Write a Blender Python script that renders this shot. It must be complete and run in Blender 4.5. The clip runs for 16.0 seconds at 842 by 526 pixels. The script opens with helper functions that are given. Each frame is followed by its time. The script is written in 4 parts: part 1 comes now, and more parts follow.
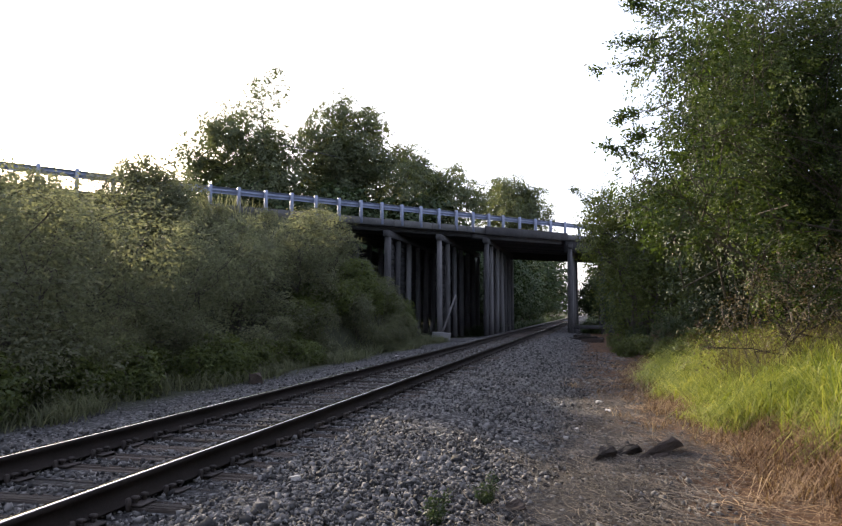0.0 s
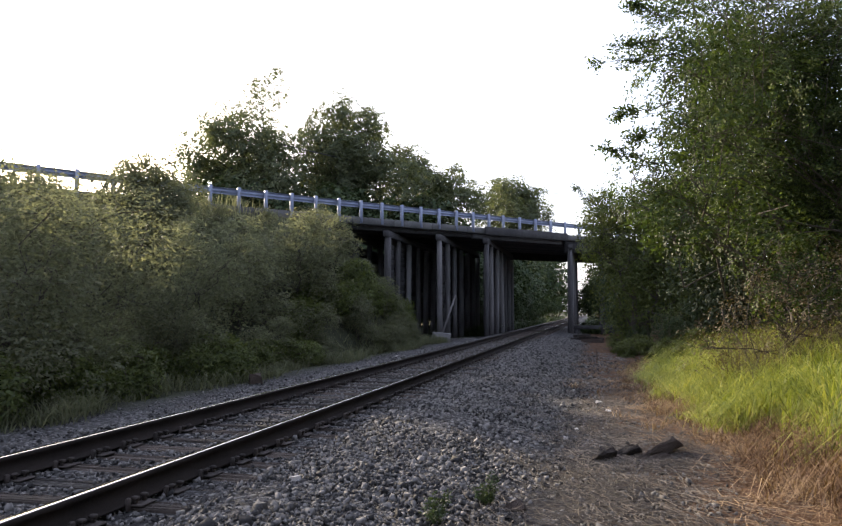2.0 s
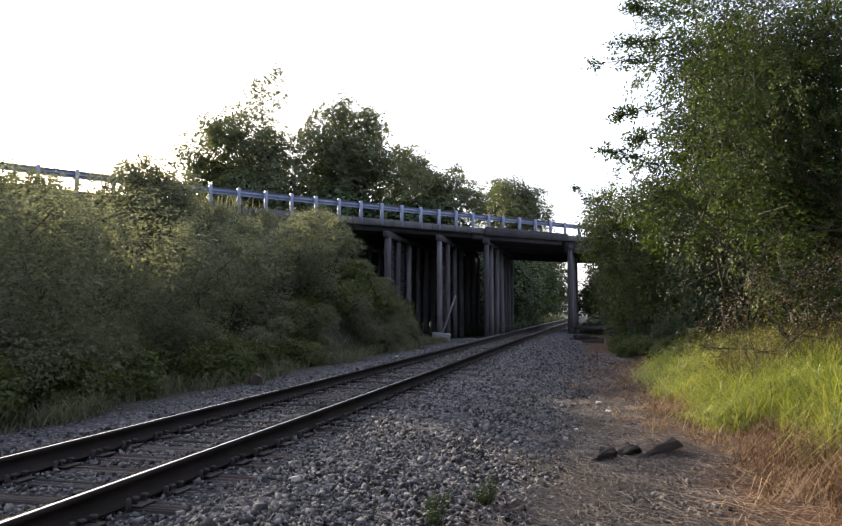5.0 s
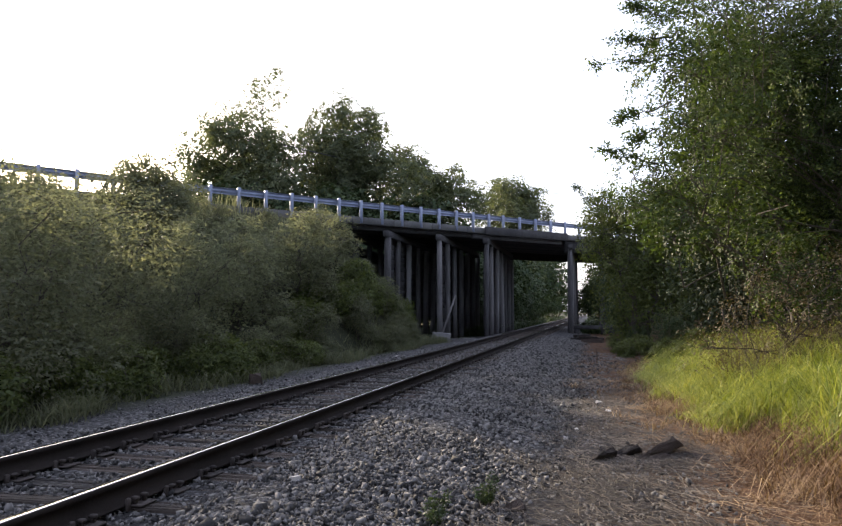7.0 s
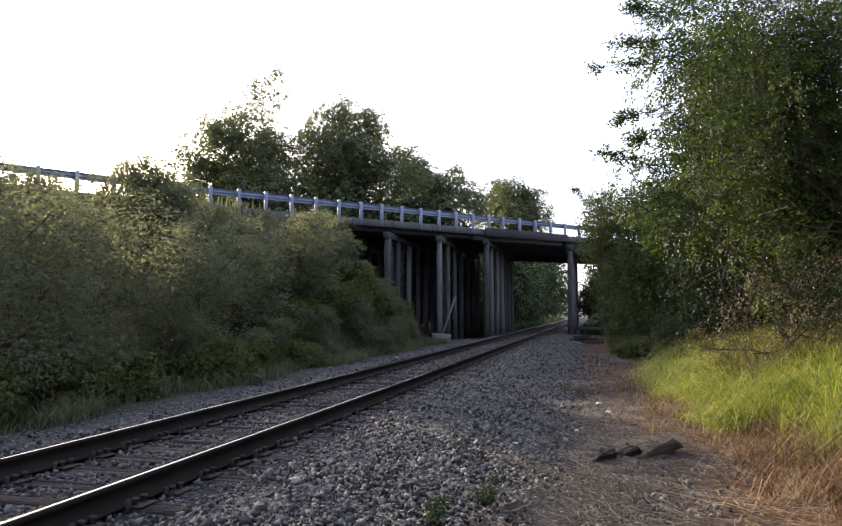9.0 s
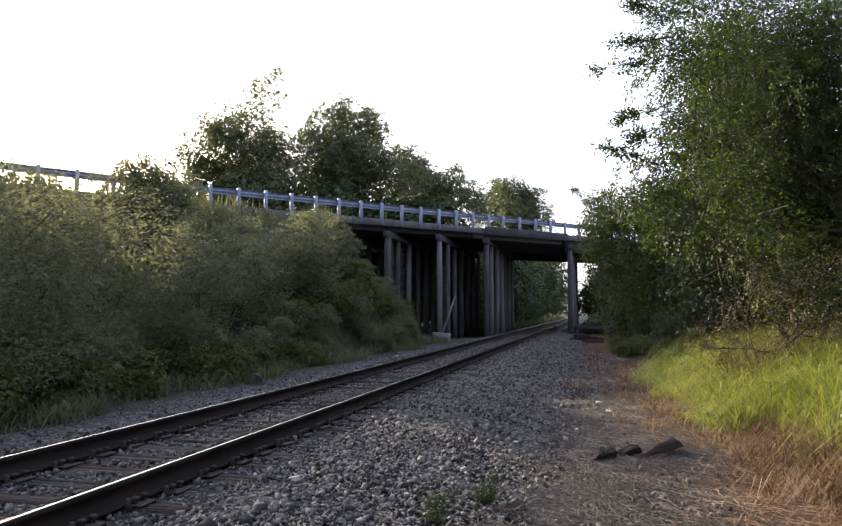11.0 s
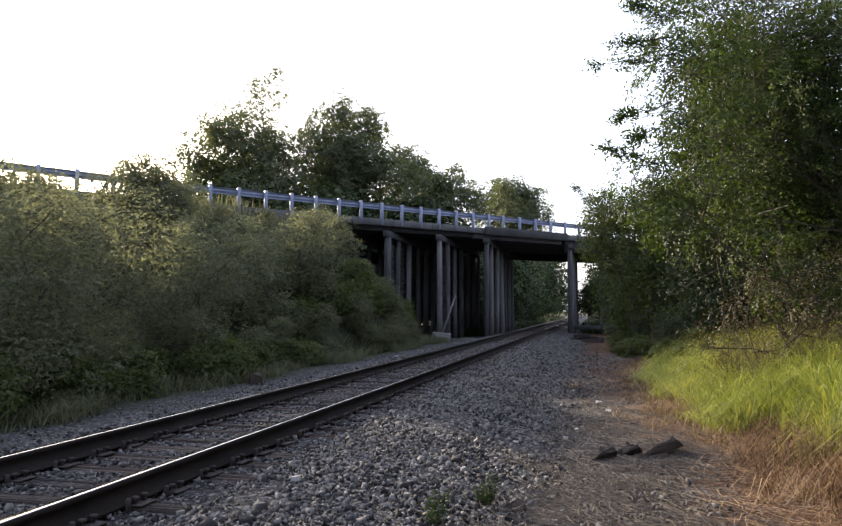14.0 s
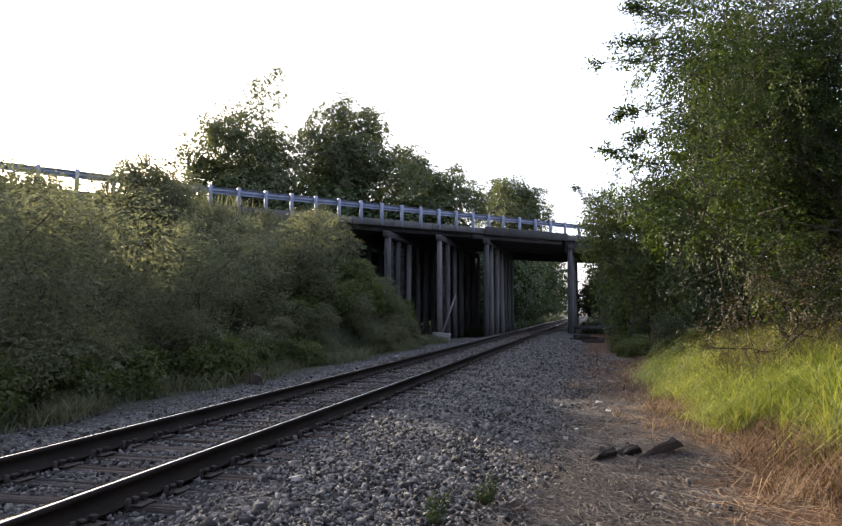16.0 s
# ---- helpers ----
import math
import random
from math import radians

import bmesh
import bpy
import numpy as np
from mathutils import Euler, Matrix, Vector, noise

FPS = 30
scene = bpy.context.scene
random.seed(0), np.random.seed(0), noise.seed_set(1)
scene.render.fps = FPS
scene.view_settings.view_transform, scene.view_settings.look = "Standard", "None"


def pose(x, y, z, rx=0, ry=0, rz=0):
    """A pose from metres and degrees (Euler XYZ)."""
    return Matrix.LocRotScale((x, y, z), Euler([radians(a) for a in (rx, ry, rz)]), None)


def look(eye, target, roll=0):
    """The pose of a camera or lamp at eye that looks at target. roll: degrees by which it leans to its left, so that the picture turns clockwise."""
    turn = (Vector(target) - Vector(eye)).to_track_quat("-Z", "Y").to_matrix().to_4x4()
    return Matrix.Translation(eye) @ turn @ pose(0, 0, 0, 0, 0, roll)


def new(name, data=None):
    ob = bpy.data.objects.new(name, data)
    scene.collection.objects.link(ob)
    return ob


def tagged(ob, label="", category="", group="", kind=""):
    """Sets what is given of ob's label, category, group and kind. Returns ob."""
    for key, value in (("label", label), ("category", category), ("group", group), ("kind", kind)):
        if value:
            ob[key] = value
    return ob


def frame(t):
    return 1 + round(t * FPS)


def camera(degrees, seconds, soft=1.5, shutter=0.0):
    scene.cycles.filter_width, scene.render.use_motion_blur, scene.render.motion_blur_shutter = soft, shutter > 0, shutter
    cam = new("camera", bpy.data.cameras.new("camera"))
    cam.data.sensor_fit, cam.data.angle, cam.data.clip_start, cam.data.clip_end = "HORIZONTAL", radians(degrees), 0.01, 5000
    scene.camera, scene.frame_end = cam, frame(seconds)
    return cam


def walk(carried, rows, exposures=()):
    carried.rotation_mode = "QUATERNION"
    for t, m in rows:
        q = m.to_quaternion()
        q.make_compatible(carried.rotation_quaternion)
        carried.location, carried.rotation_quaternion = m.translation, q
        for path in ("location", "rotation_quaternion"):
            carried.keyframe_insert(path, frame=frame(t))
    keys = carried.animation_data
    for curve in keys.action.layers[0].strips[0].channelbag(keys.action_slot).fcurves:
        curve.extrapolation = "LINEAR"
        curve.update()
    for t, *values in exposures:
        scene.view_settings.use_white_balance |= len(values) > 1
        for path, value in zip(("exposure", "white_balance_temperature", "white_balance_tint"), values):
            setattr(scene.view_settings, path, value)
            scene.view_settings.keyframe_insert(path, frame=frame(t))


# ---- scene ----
# ---------------------------------------------------------------- camera
cam = camera(62.2, 16.0, soft=1.35)
SHAKE = [(0, 0, -.5), (.3, .6, .6), (.5, 1.2, 1.7), (.8, .3, .8), (1, 0, .5), (1.5, 0, -.3), (2, 0, 0), (3, 0, -.2), (4.2, 0, 0), (6.3, 0, 1.3), (6.6, 0, 1.3),
         (7, 0, 0), (7.5, 0, .5), (8, 0, .7), (8.5, 0, 1.7), (9, 0, 2.3), (9.6, 0, 1.2), (11.3, 0, .3), (12, 0, .7), (12.5, 0, 0), (13, 0, .5), (14, 0, 0),
         (15, 0, -.3), (15.5, 0, .3), (16, 0, .2)]
STEP = 0.0441  # degrees of turn for one unit of shake
walk(cam, [(t, pose(0, 0, 1.238, 93.96 + dy * STEP, 0, 14.08 + dx * STEP)) for t, dx, dy in SHAKE],
     exposures=[(0, 1.42), (16, 1.42)])

# ---------------------------------------------------------------- sky and sun
SUN_AZ, SUN_EL = 50.0, 18.8   # degrees left of the track's direction, and above the horizon
world = bpy.data.worlds.new("sky")
scene.world = world
world.use_nodes = True
wn = world.node_tree
sky = wn.nodes.new("ShaderNodeTexSky")
sky.sky_type, sky.sun_disc = "NISHITA", False
sky.sun_elevation, sky.sun_rotation = radians(SUN_EL), radians(-SUN_AZ)
sky.air_density, sky.dust_density, sky.ozone_density = 1.0, 3.0, 1.0
wn.nodes["Background"].inputs["Strength"].default_value = 0.15
haze = wn.nodes.new("ShaderNodeMix")   # thin bright summer haze over the whole sky
haze.data_type = "RGBA"
haze.inputs[0].default_value, haze.inputs[7].default_value = .5, (4.65, 4.85, 6.3, 1)
wn.links.new(sky.outputs["Color"], haze.inputs[6])
wn.links.new(haze.outputs[2], wn.nodes["Background"].inputs["Color"])
sun_data = bpy.data.lights.new("sun", "SUN")
sun_data.energy, sun_data.angle, sun_data.color = 4.6, radians(0.6), (1.0, .83, .60)
sun = new("sun", sun_data)
sun.matrix_world = look((-60 * math.sin(radians(SUN_AZ)), 60 * math.cos(radians(SUN_AZ)), 60 * math.tan(radians(SUN_EL))), (0, 0, 0))


# ---------------------------------------------------------------- materials
def nodes_of(name):
    m = bpy.data.materials.new(name)
    m.use_nodes = True
    return m, m.node_tree.nodes, m.node_tree.links, m.node_tree.nodes["Principled BSDF"]


def ramp(nodes, links, fac, stops):
    r = nodes.new("ShaderNodeValToRGB")
    while len(r.color_ramp.elements) < len(stops):
        r.color_ramp.elements.new(0.5)
    for e, (p, c) in zip(r.color_ramp.elements, stops):
        e.position, e.color = p, (*c, 1)
    links.new(fac, r.inputs[0])
    return r.outputs[0]


def noise_node(nodes, links, vec, scale, detail=6, rough=.6):
    n = nodes.new("ShaderNodeTexNoise")
    n.inputs["Scale"].default_value, n.inputs["Detail"].default_value, n.inputs["Roughness"].default_value = scale, detail, rough
    if vec is not None:
        links.new(vec, n.inputs["Vector"])
    return n.outputs[0]


def math_node(nodes, links, op, a, b=None, clamp=False):
    n = nodes.new("ShaderNodeMath")
    n.operation, n.use_clamp = op, clamp
    for i, v in enumerate((a, b)):
        if v is None:
            continue
        if isinstance(v, (int, float)):
            n.inputs[i].default_value = v
        else:
            links.new(v, n.inputs[i])
    return n.outputs[0]


def mix_col(nodes, links, fac, a, b, blend="MIX"):
    n = nodes.new("ShaderNodeMix")
    n.data_type, n.blend_type = "RGBA", blend
    for i, v in ((0, fac), (6, a), (7, b)):
        if isinstance(v, (int, float)):
            n.inputs[i].default_value = v
        elif isinstance(v, tuple):
            n.inputs[i].default_value = (*v, 1)
        else:
            links.new(v, n.inputs[i])
    return n.outputs[2]


def surface(name, dark, light, coarse=1.5, fine=25, rough=.85, bump=.4, metal=0.0, stretch=(1, 1, 1), vary=.35, spec=.4, island=False):
    """A worn surface: two scales of noise between two colours, fine relief, and a shade of its own for each piece."""
    m, nodes, links, bsdf = nodes_of(name)
    co = nodes.new("ShaderNodeTexCoord")
    mp = nodes.new("ShaderNodeMapping")
    mp.inputs["Scale"].default_value = stretch
    links.new(co.outputs["Object"], mp.inputs[0])
    big = noise_node(nodes, links, mp.outputs[0], coarse, 4)
    small = noise_node(nodes, links, mp.outputs[0], fine, 8, .7)
    fac = math_node(nodes, links, "ADD", math_node(nodes, links, "MULTIPLY", big, .55), math_node(nodes, links, "MULTIPLY", small, .45))
    if island:
        rnd = nodes.new("ShaderNodeNewGeometry").outputs["Random Per Island"]
    else:
        rnd = nodes.new("ShaderNodeObjectInfo").outputs["Random"]
    fac = math_node(nodes, links, "ADD", fac, math_node(nodes, links, "MULTIPLY", math_node(nodes, links, "SUBTRACT", rnd, .5), vary))
    col = ramp(nodes, links, fac, [(.25, dark), (.75, light)])
    links.new(col, bsdf.inputs["Base Color"])
    bsdf.inputs["Roughness"].default_value, bsdf.inputs["Metallic"].default_value = rough, metal
    bsdf.inputs["Specular IOR Level"].default_value = spec
    bp = nodes.new("ShaderNodeBump")
    bp.inputs["Strength"].default_value, bp.inputs["Distance"].default_value = bump, .02
    links.new(small, bp.inputs["Height"])
    links.new(bp.outputs[0], bsdf.inputs["Normal"])
    return m


def foliage(name, dark, mid, light, through_light=.35, rough=.65, tint=(1.0, 1.0, .55)):
    """Leaves: a shade for each leaf, patches of growth, and light that passes through."""
    m, nodes, links, bsdf = nodes_of(name)
    rnd = nodes.new("ShaderNodeNewGeometry").outputs["Random Per Island"]
    co = nodes.new("ShaderNodeTexCoord")
    big = noise_node(nodes, links, co.outputs["Object"], .8, 3)
    fac = math_node(nodes, links, "ADD", math_node(nodes, links, "MULTIPLY", rnd, .45), math_node(nodes, links, "MULTIPLY", big, .6))
    col = ramp(nodes, links, fac, [(.15, dark), (.5, mid), (.9, light)])
    links.new(col, bsdf.inputs["Base Color"])
    bsdf.inputs["Roughness"].default_value = rough
    bsdf.inputs["Specular IOR Level"].default_value = .32
    tr = nodes.new("ShaderNodeBsdfTranslucent")
    links.new(mix_col(nodes, links, 1.0, col, tint, "MULTIPLY"), tr.inputs["Color"])
    mx = nodes.new("ShaderNodeMixShader")
    mx.inputs[0].default_value = through_light
    links.new(bsdf.outputs[0], mx.inputs[1])
    links.new(tr.outputs[0], mx.inputs[2])
    links.new(mx.outputs[0], nodes["Material Output"].inputs[0])
    return m


def ground_material():
    """Grey crushed stone along the track, brown soil with straw to one side, dark soil under the bushes on the other."""
    m, nodes, links, bsdf = nodes_of("ground_soil")
    pos = nodes.new("ShaderNodeNewGeometry").outputs["Position"]
    sep = nodes.new("ShaderNodeSeparateXYZ")
    links.new(pos, sep.inputs[0])
    wob = noise_node(nodes, links, pos, .9, 6)
    xw = math_node(nodes, links, "ADD", sep.outputs[0], math_node(nodes, links, "MULTIPLY", math_node(nodes, links, "SUBTRACT", wob, .5), 1.6))
    right_f = math_node(nodes, links, "MULTIPLY", math_node(nodes, links, "ADD", xw, .95), 1.3, True)
    left_f = math_node(nodes, links, "MULTIPLY", math_node(nodes, links, "SUBTRACT", -7.6, xw), 1.2, True)
    v = nodes.new("ShaderNodeTexVoronoi")
    v.inputs["Scale"].default_value = 17
    links.new(pos, v.inputs["Vector"])
    sp = nodes.new("ShaderNodeSeparateColor")
    links.new(v.outputs["Color"], sp.inputs[0])
    stone = ramp(nodes, links, sp.outputs[0], [(0, (.05, .05, .053)), (.6, (.16, .157, .16)), (1, (.31, .305, .30))])
    edge = math_node(nodes, links, "MULTIPLY", v.outputs["Distance"], 1.5, True)
    stone = mix_col(nodes, links, edge, stone, (.035, .033, .033))
    fine = noise_node(nodes, links, pos, 26, 8, .75)
    mid = noise_node(nodes, links, pos, 3.2, 5)
    both = math_node(nodes, links, "ADD", math_node(nodes, links, "MULTIPLY", fine, .5), math_node(nodes, links, "MULTIPLY", mid, .5))
    soil = ramp(nodes, links, both, [(.3, (.010, .008, .007)), (.5, (.027, .020, .016)), (.72, (.082, .060, .045))])
    duff = ramp(nodes, links, both, [(.3, (.030, .016, .009)), (.5, (.085, .045, .024)), (.72, (.20, .115, .062))])
    soil = mix_col(nodes, links, math_node(nodes, links, "MULTIPLY", math_node(nodes, links, "ADD", xw, math_node(nodes, links, "SUBTRACT", math_node(nodes, links, "MULTIPLY", sep.outputs[1], .1), 1.0)), 1.1, True), soil, duff)
    humus = ramp(nodes, links, both, [(.3, (.018, .02, .012)), (.7, (.06, .065, .035))])
    col = mix_col(nodes, links, right_f, stone, soil)
    col = mix_col(nodes, links, left_f, col, humus)
    links.new(col, bsdf.inputs["Base Color"])
    bsdf.inputs["Roughness"].default_value = .95
    bsdf.inputs["Specular IOR Level"].default_value = .2
    bp = nodes.new("ShaderNodeBump")
    bp.inputs["Strength"].default_value, bp.inputs["Distance"].default_value = .9, .04
    links.new(math_node(nodes, links, "SUBTRACT", fine, v.outputs["Distance"]), bp.inputs["Height"])
    links.new(bp.outputs[0], bsdf.inputs["Normal"])
    return m


M_GROUND = ground_material()
M_STONE = surface("crushed_stone", (.015, .014, .014), (.155, .146, .140), 9, 60, .8, .2, vary=1.0, island=True)
M_TIE = surface("creosoted_wood", (.012, .0095, .008), (.088, .068, .056), 2, 22, .9, 1.0, stretch=(1, 9, 9), vary=.45)
M_RUST = surface("rusted_rail_steel", (.013, .011, .010), (.040, .032, .028), 2, 60, .9, .25, vary=.1, spec=.12)
M_HEAD = surface("polished_rail_steel", (.42, .40, .38), (.62, .60, .58), 1, 40, .15, .03, metal=1.0, stretch=(1, .05, 1), vary=.05)
M_PLATE = surface("rusted_tie_plate", (.014, .011, .010), (.05, .038, .032), 8, 60, .8, .3)
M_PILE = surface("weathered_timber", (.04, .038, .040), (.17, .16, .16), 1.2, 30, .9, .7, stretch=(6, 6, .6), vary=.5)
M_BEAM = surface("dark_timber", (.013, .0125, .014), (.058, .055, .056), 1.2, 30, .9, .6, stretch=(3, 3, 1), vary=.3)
M_CURB = surface("stained_concrete", (.030, .030, .032), (.115, .112, .110), .8, 12, .9, .4, vary=.2)
M_CONCRETE = surface("worn_concrete", (.10, .10, .10), (.26, .255, .25), 1.5, 20, .9, .4, vary=.2)
M_ROAD = surface("asphalt", (.035, .035, .036), (.075, .074, .072), 1, 60, .9, .5)
M_STEEL = surface("galvanised_steel", (.11, .13, .19), (.24, .27, .36), 2, 40, .5, .1, metal=.35, vary=.15)
M_BARK = surface("bark", (.02, .017, .014), (.09, .076, .062), 3, 30, .95, .9, stretch=(5, 5, 1))
M_TWIG = surface("dry_twig", (.03, .024, .02), (.11, .088, .072), 6, 40, .9, .4)
M_ROT = surface("rotten_wood", (.009, .008, .007), (.085, .062, .050), 4, 40, .95, .9, stretch=(2, 8, 8))
M_PALE = surface("pale_stone", (.40, .37, .34), (.70, .66, .62), 6, 40, .8, .3)
M_CABLE = surface("black_cable", (.015, .015, .016), (.03, .03, .03), 3, 30, .6, .1)
L_BUSH = foliage("bush_leaves", (.068, .076, .046), (.125, .136, .082), (.22, .22, .135), .65, tint=(1, 1, .8))
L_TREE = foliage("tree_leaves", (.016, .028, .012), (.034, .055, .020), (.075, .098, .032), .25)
# back trees' leaves lightened and greyed, the veil of glare put into the colour
L_BACK = foliage("glare_paled_leaves", (.055, .068, .042), (.105, .125, .072), (.18, .195, .115), .5)
L_PATH = foliage("path_bush_leaves", (.036, .050, .018), (.080, .102, .030), (.14, .16, .050), .42)
# darker leaf copy, with the shade deep in the crown put into its colour
L_DARK = foliage("shade_toned_leaves", (.012, .019, .009), (.026, .040, .015), (.055, .070, .025), .15)
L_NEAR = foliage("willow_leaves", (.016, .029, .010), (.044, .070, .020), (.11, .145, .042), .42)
L_DRY = foliage("dry_leaves", (.05, .038, .025), (.11, .085, .05), (.24, .19, .12), .2)
L_GRASS = foliage("green_grass", (.030, .052, .010), (.21, .25, .042), (.60, .57, .18), .45, .45)
L_STRAW = foliage("dead_grass", (.020, .010, .006), (.115, .060, .029), (.50, .36, .22), .25, .7)
L_STRAWGREY = foliage("grey_straw", (.010, .008, .007), (.045, .035, .028), (.30, .245, .19), .15, .7)

# ---------------------------------------------------------------- mesh tools
rng = np.random.default_rng(7)


def np_mesh(name, verts, faces, mats, smooth=False, index=None):
    """A mesh from arrays: verts (n, 3), faces (m, 3 or 4)."""
    verts, faces = np.asarray(verts, "f4"), np.asarray(faces, "i4")
    me = bpy.data.meshes.new(name)
    me.vertices.add(len(verts))
    me.vertices.foreach_set("co", verts.ravel())
    n, k = faces.shape
    me.loops.add(n * k)
    me.loops.foreach_set("vertex_index", faces.ravel())
    me.polygons.add(n)
    me.polygons.foreach_set("loop_start", np.arange(0, n * k, k, dtype="i4"))
    if index is not None:
        me.polygons.foreach_set("material_index", np.asarray(index, "i4"))
    if smooth:
        me.polygons.foreach_set("use_smooth", np.ones(n, bool))
    for mt in mats if isinstance(mats, (list, tuple)) else [mats]:
        me.materials.append(mt)
    me.update(calc_edges=True)
    return me


def part(name, mesh, parent=None, label="", m=None):
    """Links a mesh as one object under a thing or a part."""
    ob = new(name, mesh)
    ob.parent = parent
    if m is not None:
        ob.matrix_basis = m
    if label:
        ob["label"] = label
    return ob


class Geo:
    """Quads gathered into one mesh."""

    def __init__(self):
        self.v, self.f, self.n = [], [], 0

    def add(self, v, f):
        self.v.append(np.asarray(v, float))
        self.f.append(np.asarray(f, int) + self.n)
        self.n += len(v)
        return self

    def box(self, lo, hi, m=None, chamfer=0.0):
        lo, hi = np.array(lo, float), np.array(hi, float)
        if chamfer:
            c = chamfer
            x0, y0, z0 = lo
            x1, y1, z1 = hi
            ring = [(x0 + c, y0), (x1 - c, y0), (x1, y0 + c), (x1, y1 - c), (x1 - c, y1), (x0 + c, y1), (x0, y1 - c), (x0, y0 + c)]
            cx, cy = (x0 + x1) / 2, (y0 + y1) / 2
            inn = [(cx + (x - cx) * (1 - 2 * c / (x1 - x0)), cy + (y - cy) * (1 - 2 * c / (y1 - y0))) for x, y in ring]
            v = [(*p, z0) for p in inn] + [(*p, z0 + c) for p in ring] + [(*p, z1 - c) for p in ring] + [(*p, z1) for p in inn]
            f = [(8 * k + i, 8 * k + (i + 1) % 8, 8 * k + 8 + (i + 1) % 8, 8 * k + 8 + i) for k in range(3) for i in range(8)]
            f += [(24, 25, 26, 27), (24, 27, 28, 31), (28, 29, 30, 31), (3, 2, 1, 0), (7, 4, 3, 0), (7, 6, 5, 4)]
        else:
            v = [(x, y, z) for z in (lo[2], hi[2]) for x, y in ((lo[0], lo[1]), (hi[0], lo[1]), (hi[0], hi[1]), (lo[0], hi[1]))]
            f = [(3, 2, 1, 0), (4, 5, 6, 7), (0, 1, 5, 4), (1, 2, 6, 5), (2, 3, 7, 6), (3, 0, 4, 7)]
        v = np.array(v)
        if m is not None:
            mm = np.array(m)
            v = v @ mm[:3, :3].T + mm[:3, 3]
        return self.add(v, f)

    def tube(self, pts, radii, sides=6, cap=True):
        pts = np.array(pts, float)
        radii = np.broadcast_to(np.asarray(radii, float), len(pts))
        d = np.gradient(pts, axis=0)
        d /= np.linalg.norm(d, axis=1)[:, None] + 1e-9
        ref = np.where(np.abs(d[:, 2:3]) > .9, np.array([[1., 0, 0]]), np.array([[0, 0, 1.]]))
        a = np.cross(d, ref)
        a /= np.linalg.norm(a, axis=1)[:, None] + 1e-9
        b = np.cross(a, d)
        t = np.arange(sides) * 2 * np.pi / sides
        ring = pts[:, None] + radii[:, None, None] * (np.cos(t)[None, :, None] * a[:, None] + np.sin(t)[None, :, None] * b[:, None])
        n = len(pts)
        f = [(k * sides + i, k * sides + i + sides, k * sides + (i + 1) % sides + sides, k * sides + (i + 1) % sides) for k in range(n - 1) for i in range(sides)]
        v = ring.reshape(-1, 3)
        if cap:
            v = np.vstack([v, pts[:1], pts[-1:]])
            c0, c1 = n * sides, n * sides + 1
            for i in range(0, sides, 2):
                f.append((c0, i, (i + 1) % sides, (i + 2) % sides))
                o = (n - 1) * sides
                f.append((c1, o + (i + 2) % sides, o + (i + 1) % sides, o + i))
        return self.add(v, f)

    def arrays(self):
        return np.vstack(self.v), np.vstack(self.f)

    def mesh(self, name, mats, smooth=False):
        return np_mesh(name, *self.arrays(), mats, smooth)


def rand_unit(r, n):
    v = r.normal(size=(n, 3))
    return v / np.linalg.norm(v, axis=1)[:, None]


def leaf_quads(r, centres, length, width, droop=.3, facing=None, loose=.55):
    """One folded leaf of four corners at every centre, turned towards its facing where one is given."""
    n = len(centres)
    axis = rand_unit(r, n) * np.array([1, 1, .7])
    axis[:, 2] -= droop
    if facing is not None:
        f = facing + rand_unit(r, n) * loose
        f /= np.linalg.norm(f, axis=1)[:, None] + 1e-9
        axis -= f * np.sum(axis * f, axis=1)[:, None]
    axis /= np.linalg.norm(axis, axis=1)[:, None] + 1e-9
    side = np.cross(axis, rand_unit(r, n) if facing is None else f)
    side /= np.linalg.norm(side, axis=1)[:, None] + 1e-9
    nrm = np.cross(side, axis)
    L = length * r.uniform(.6, 1.25, n)[:, None]
    W = width * r.uniform(.7, 1.2, n)[:, None]
    a = centres - axis * L * .5
    c = centres + axis * L * .5
    b = centres + side * W * .5 + nrm * W * .18 - axis * L * .06
    d = centres - side * W * .5 + nrm * W * .18 - axis * L * .06
    v = np.stack([a, b, c, d], 1).reshape(-1, 3)
    return v, np.arange(n * 4).reshape(-1, 4)


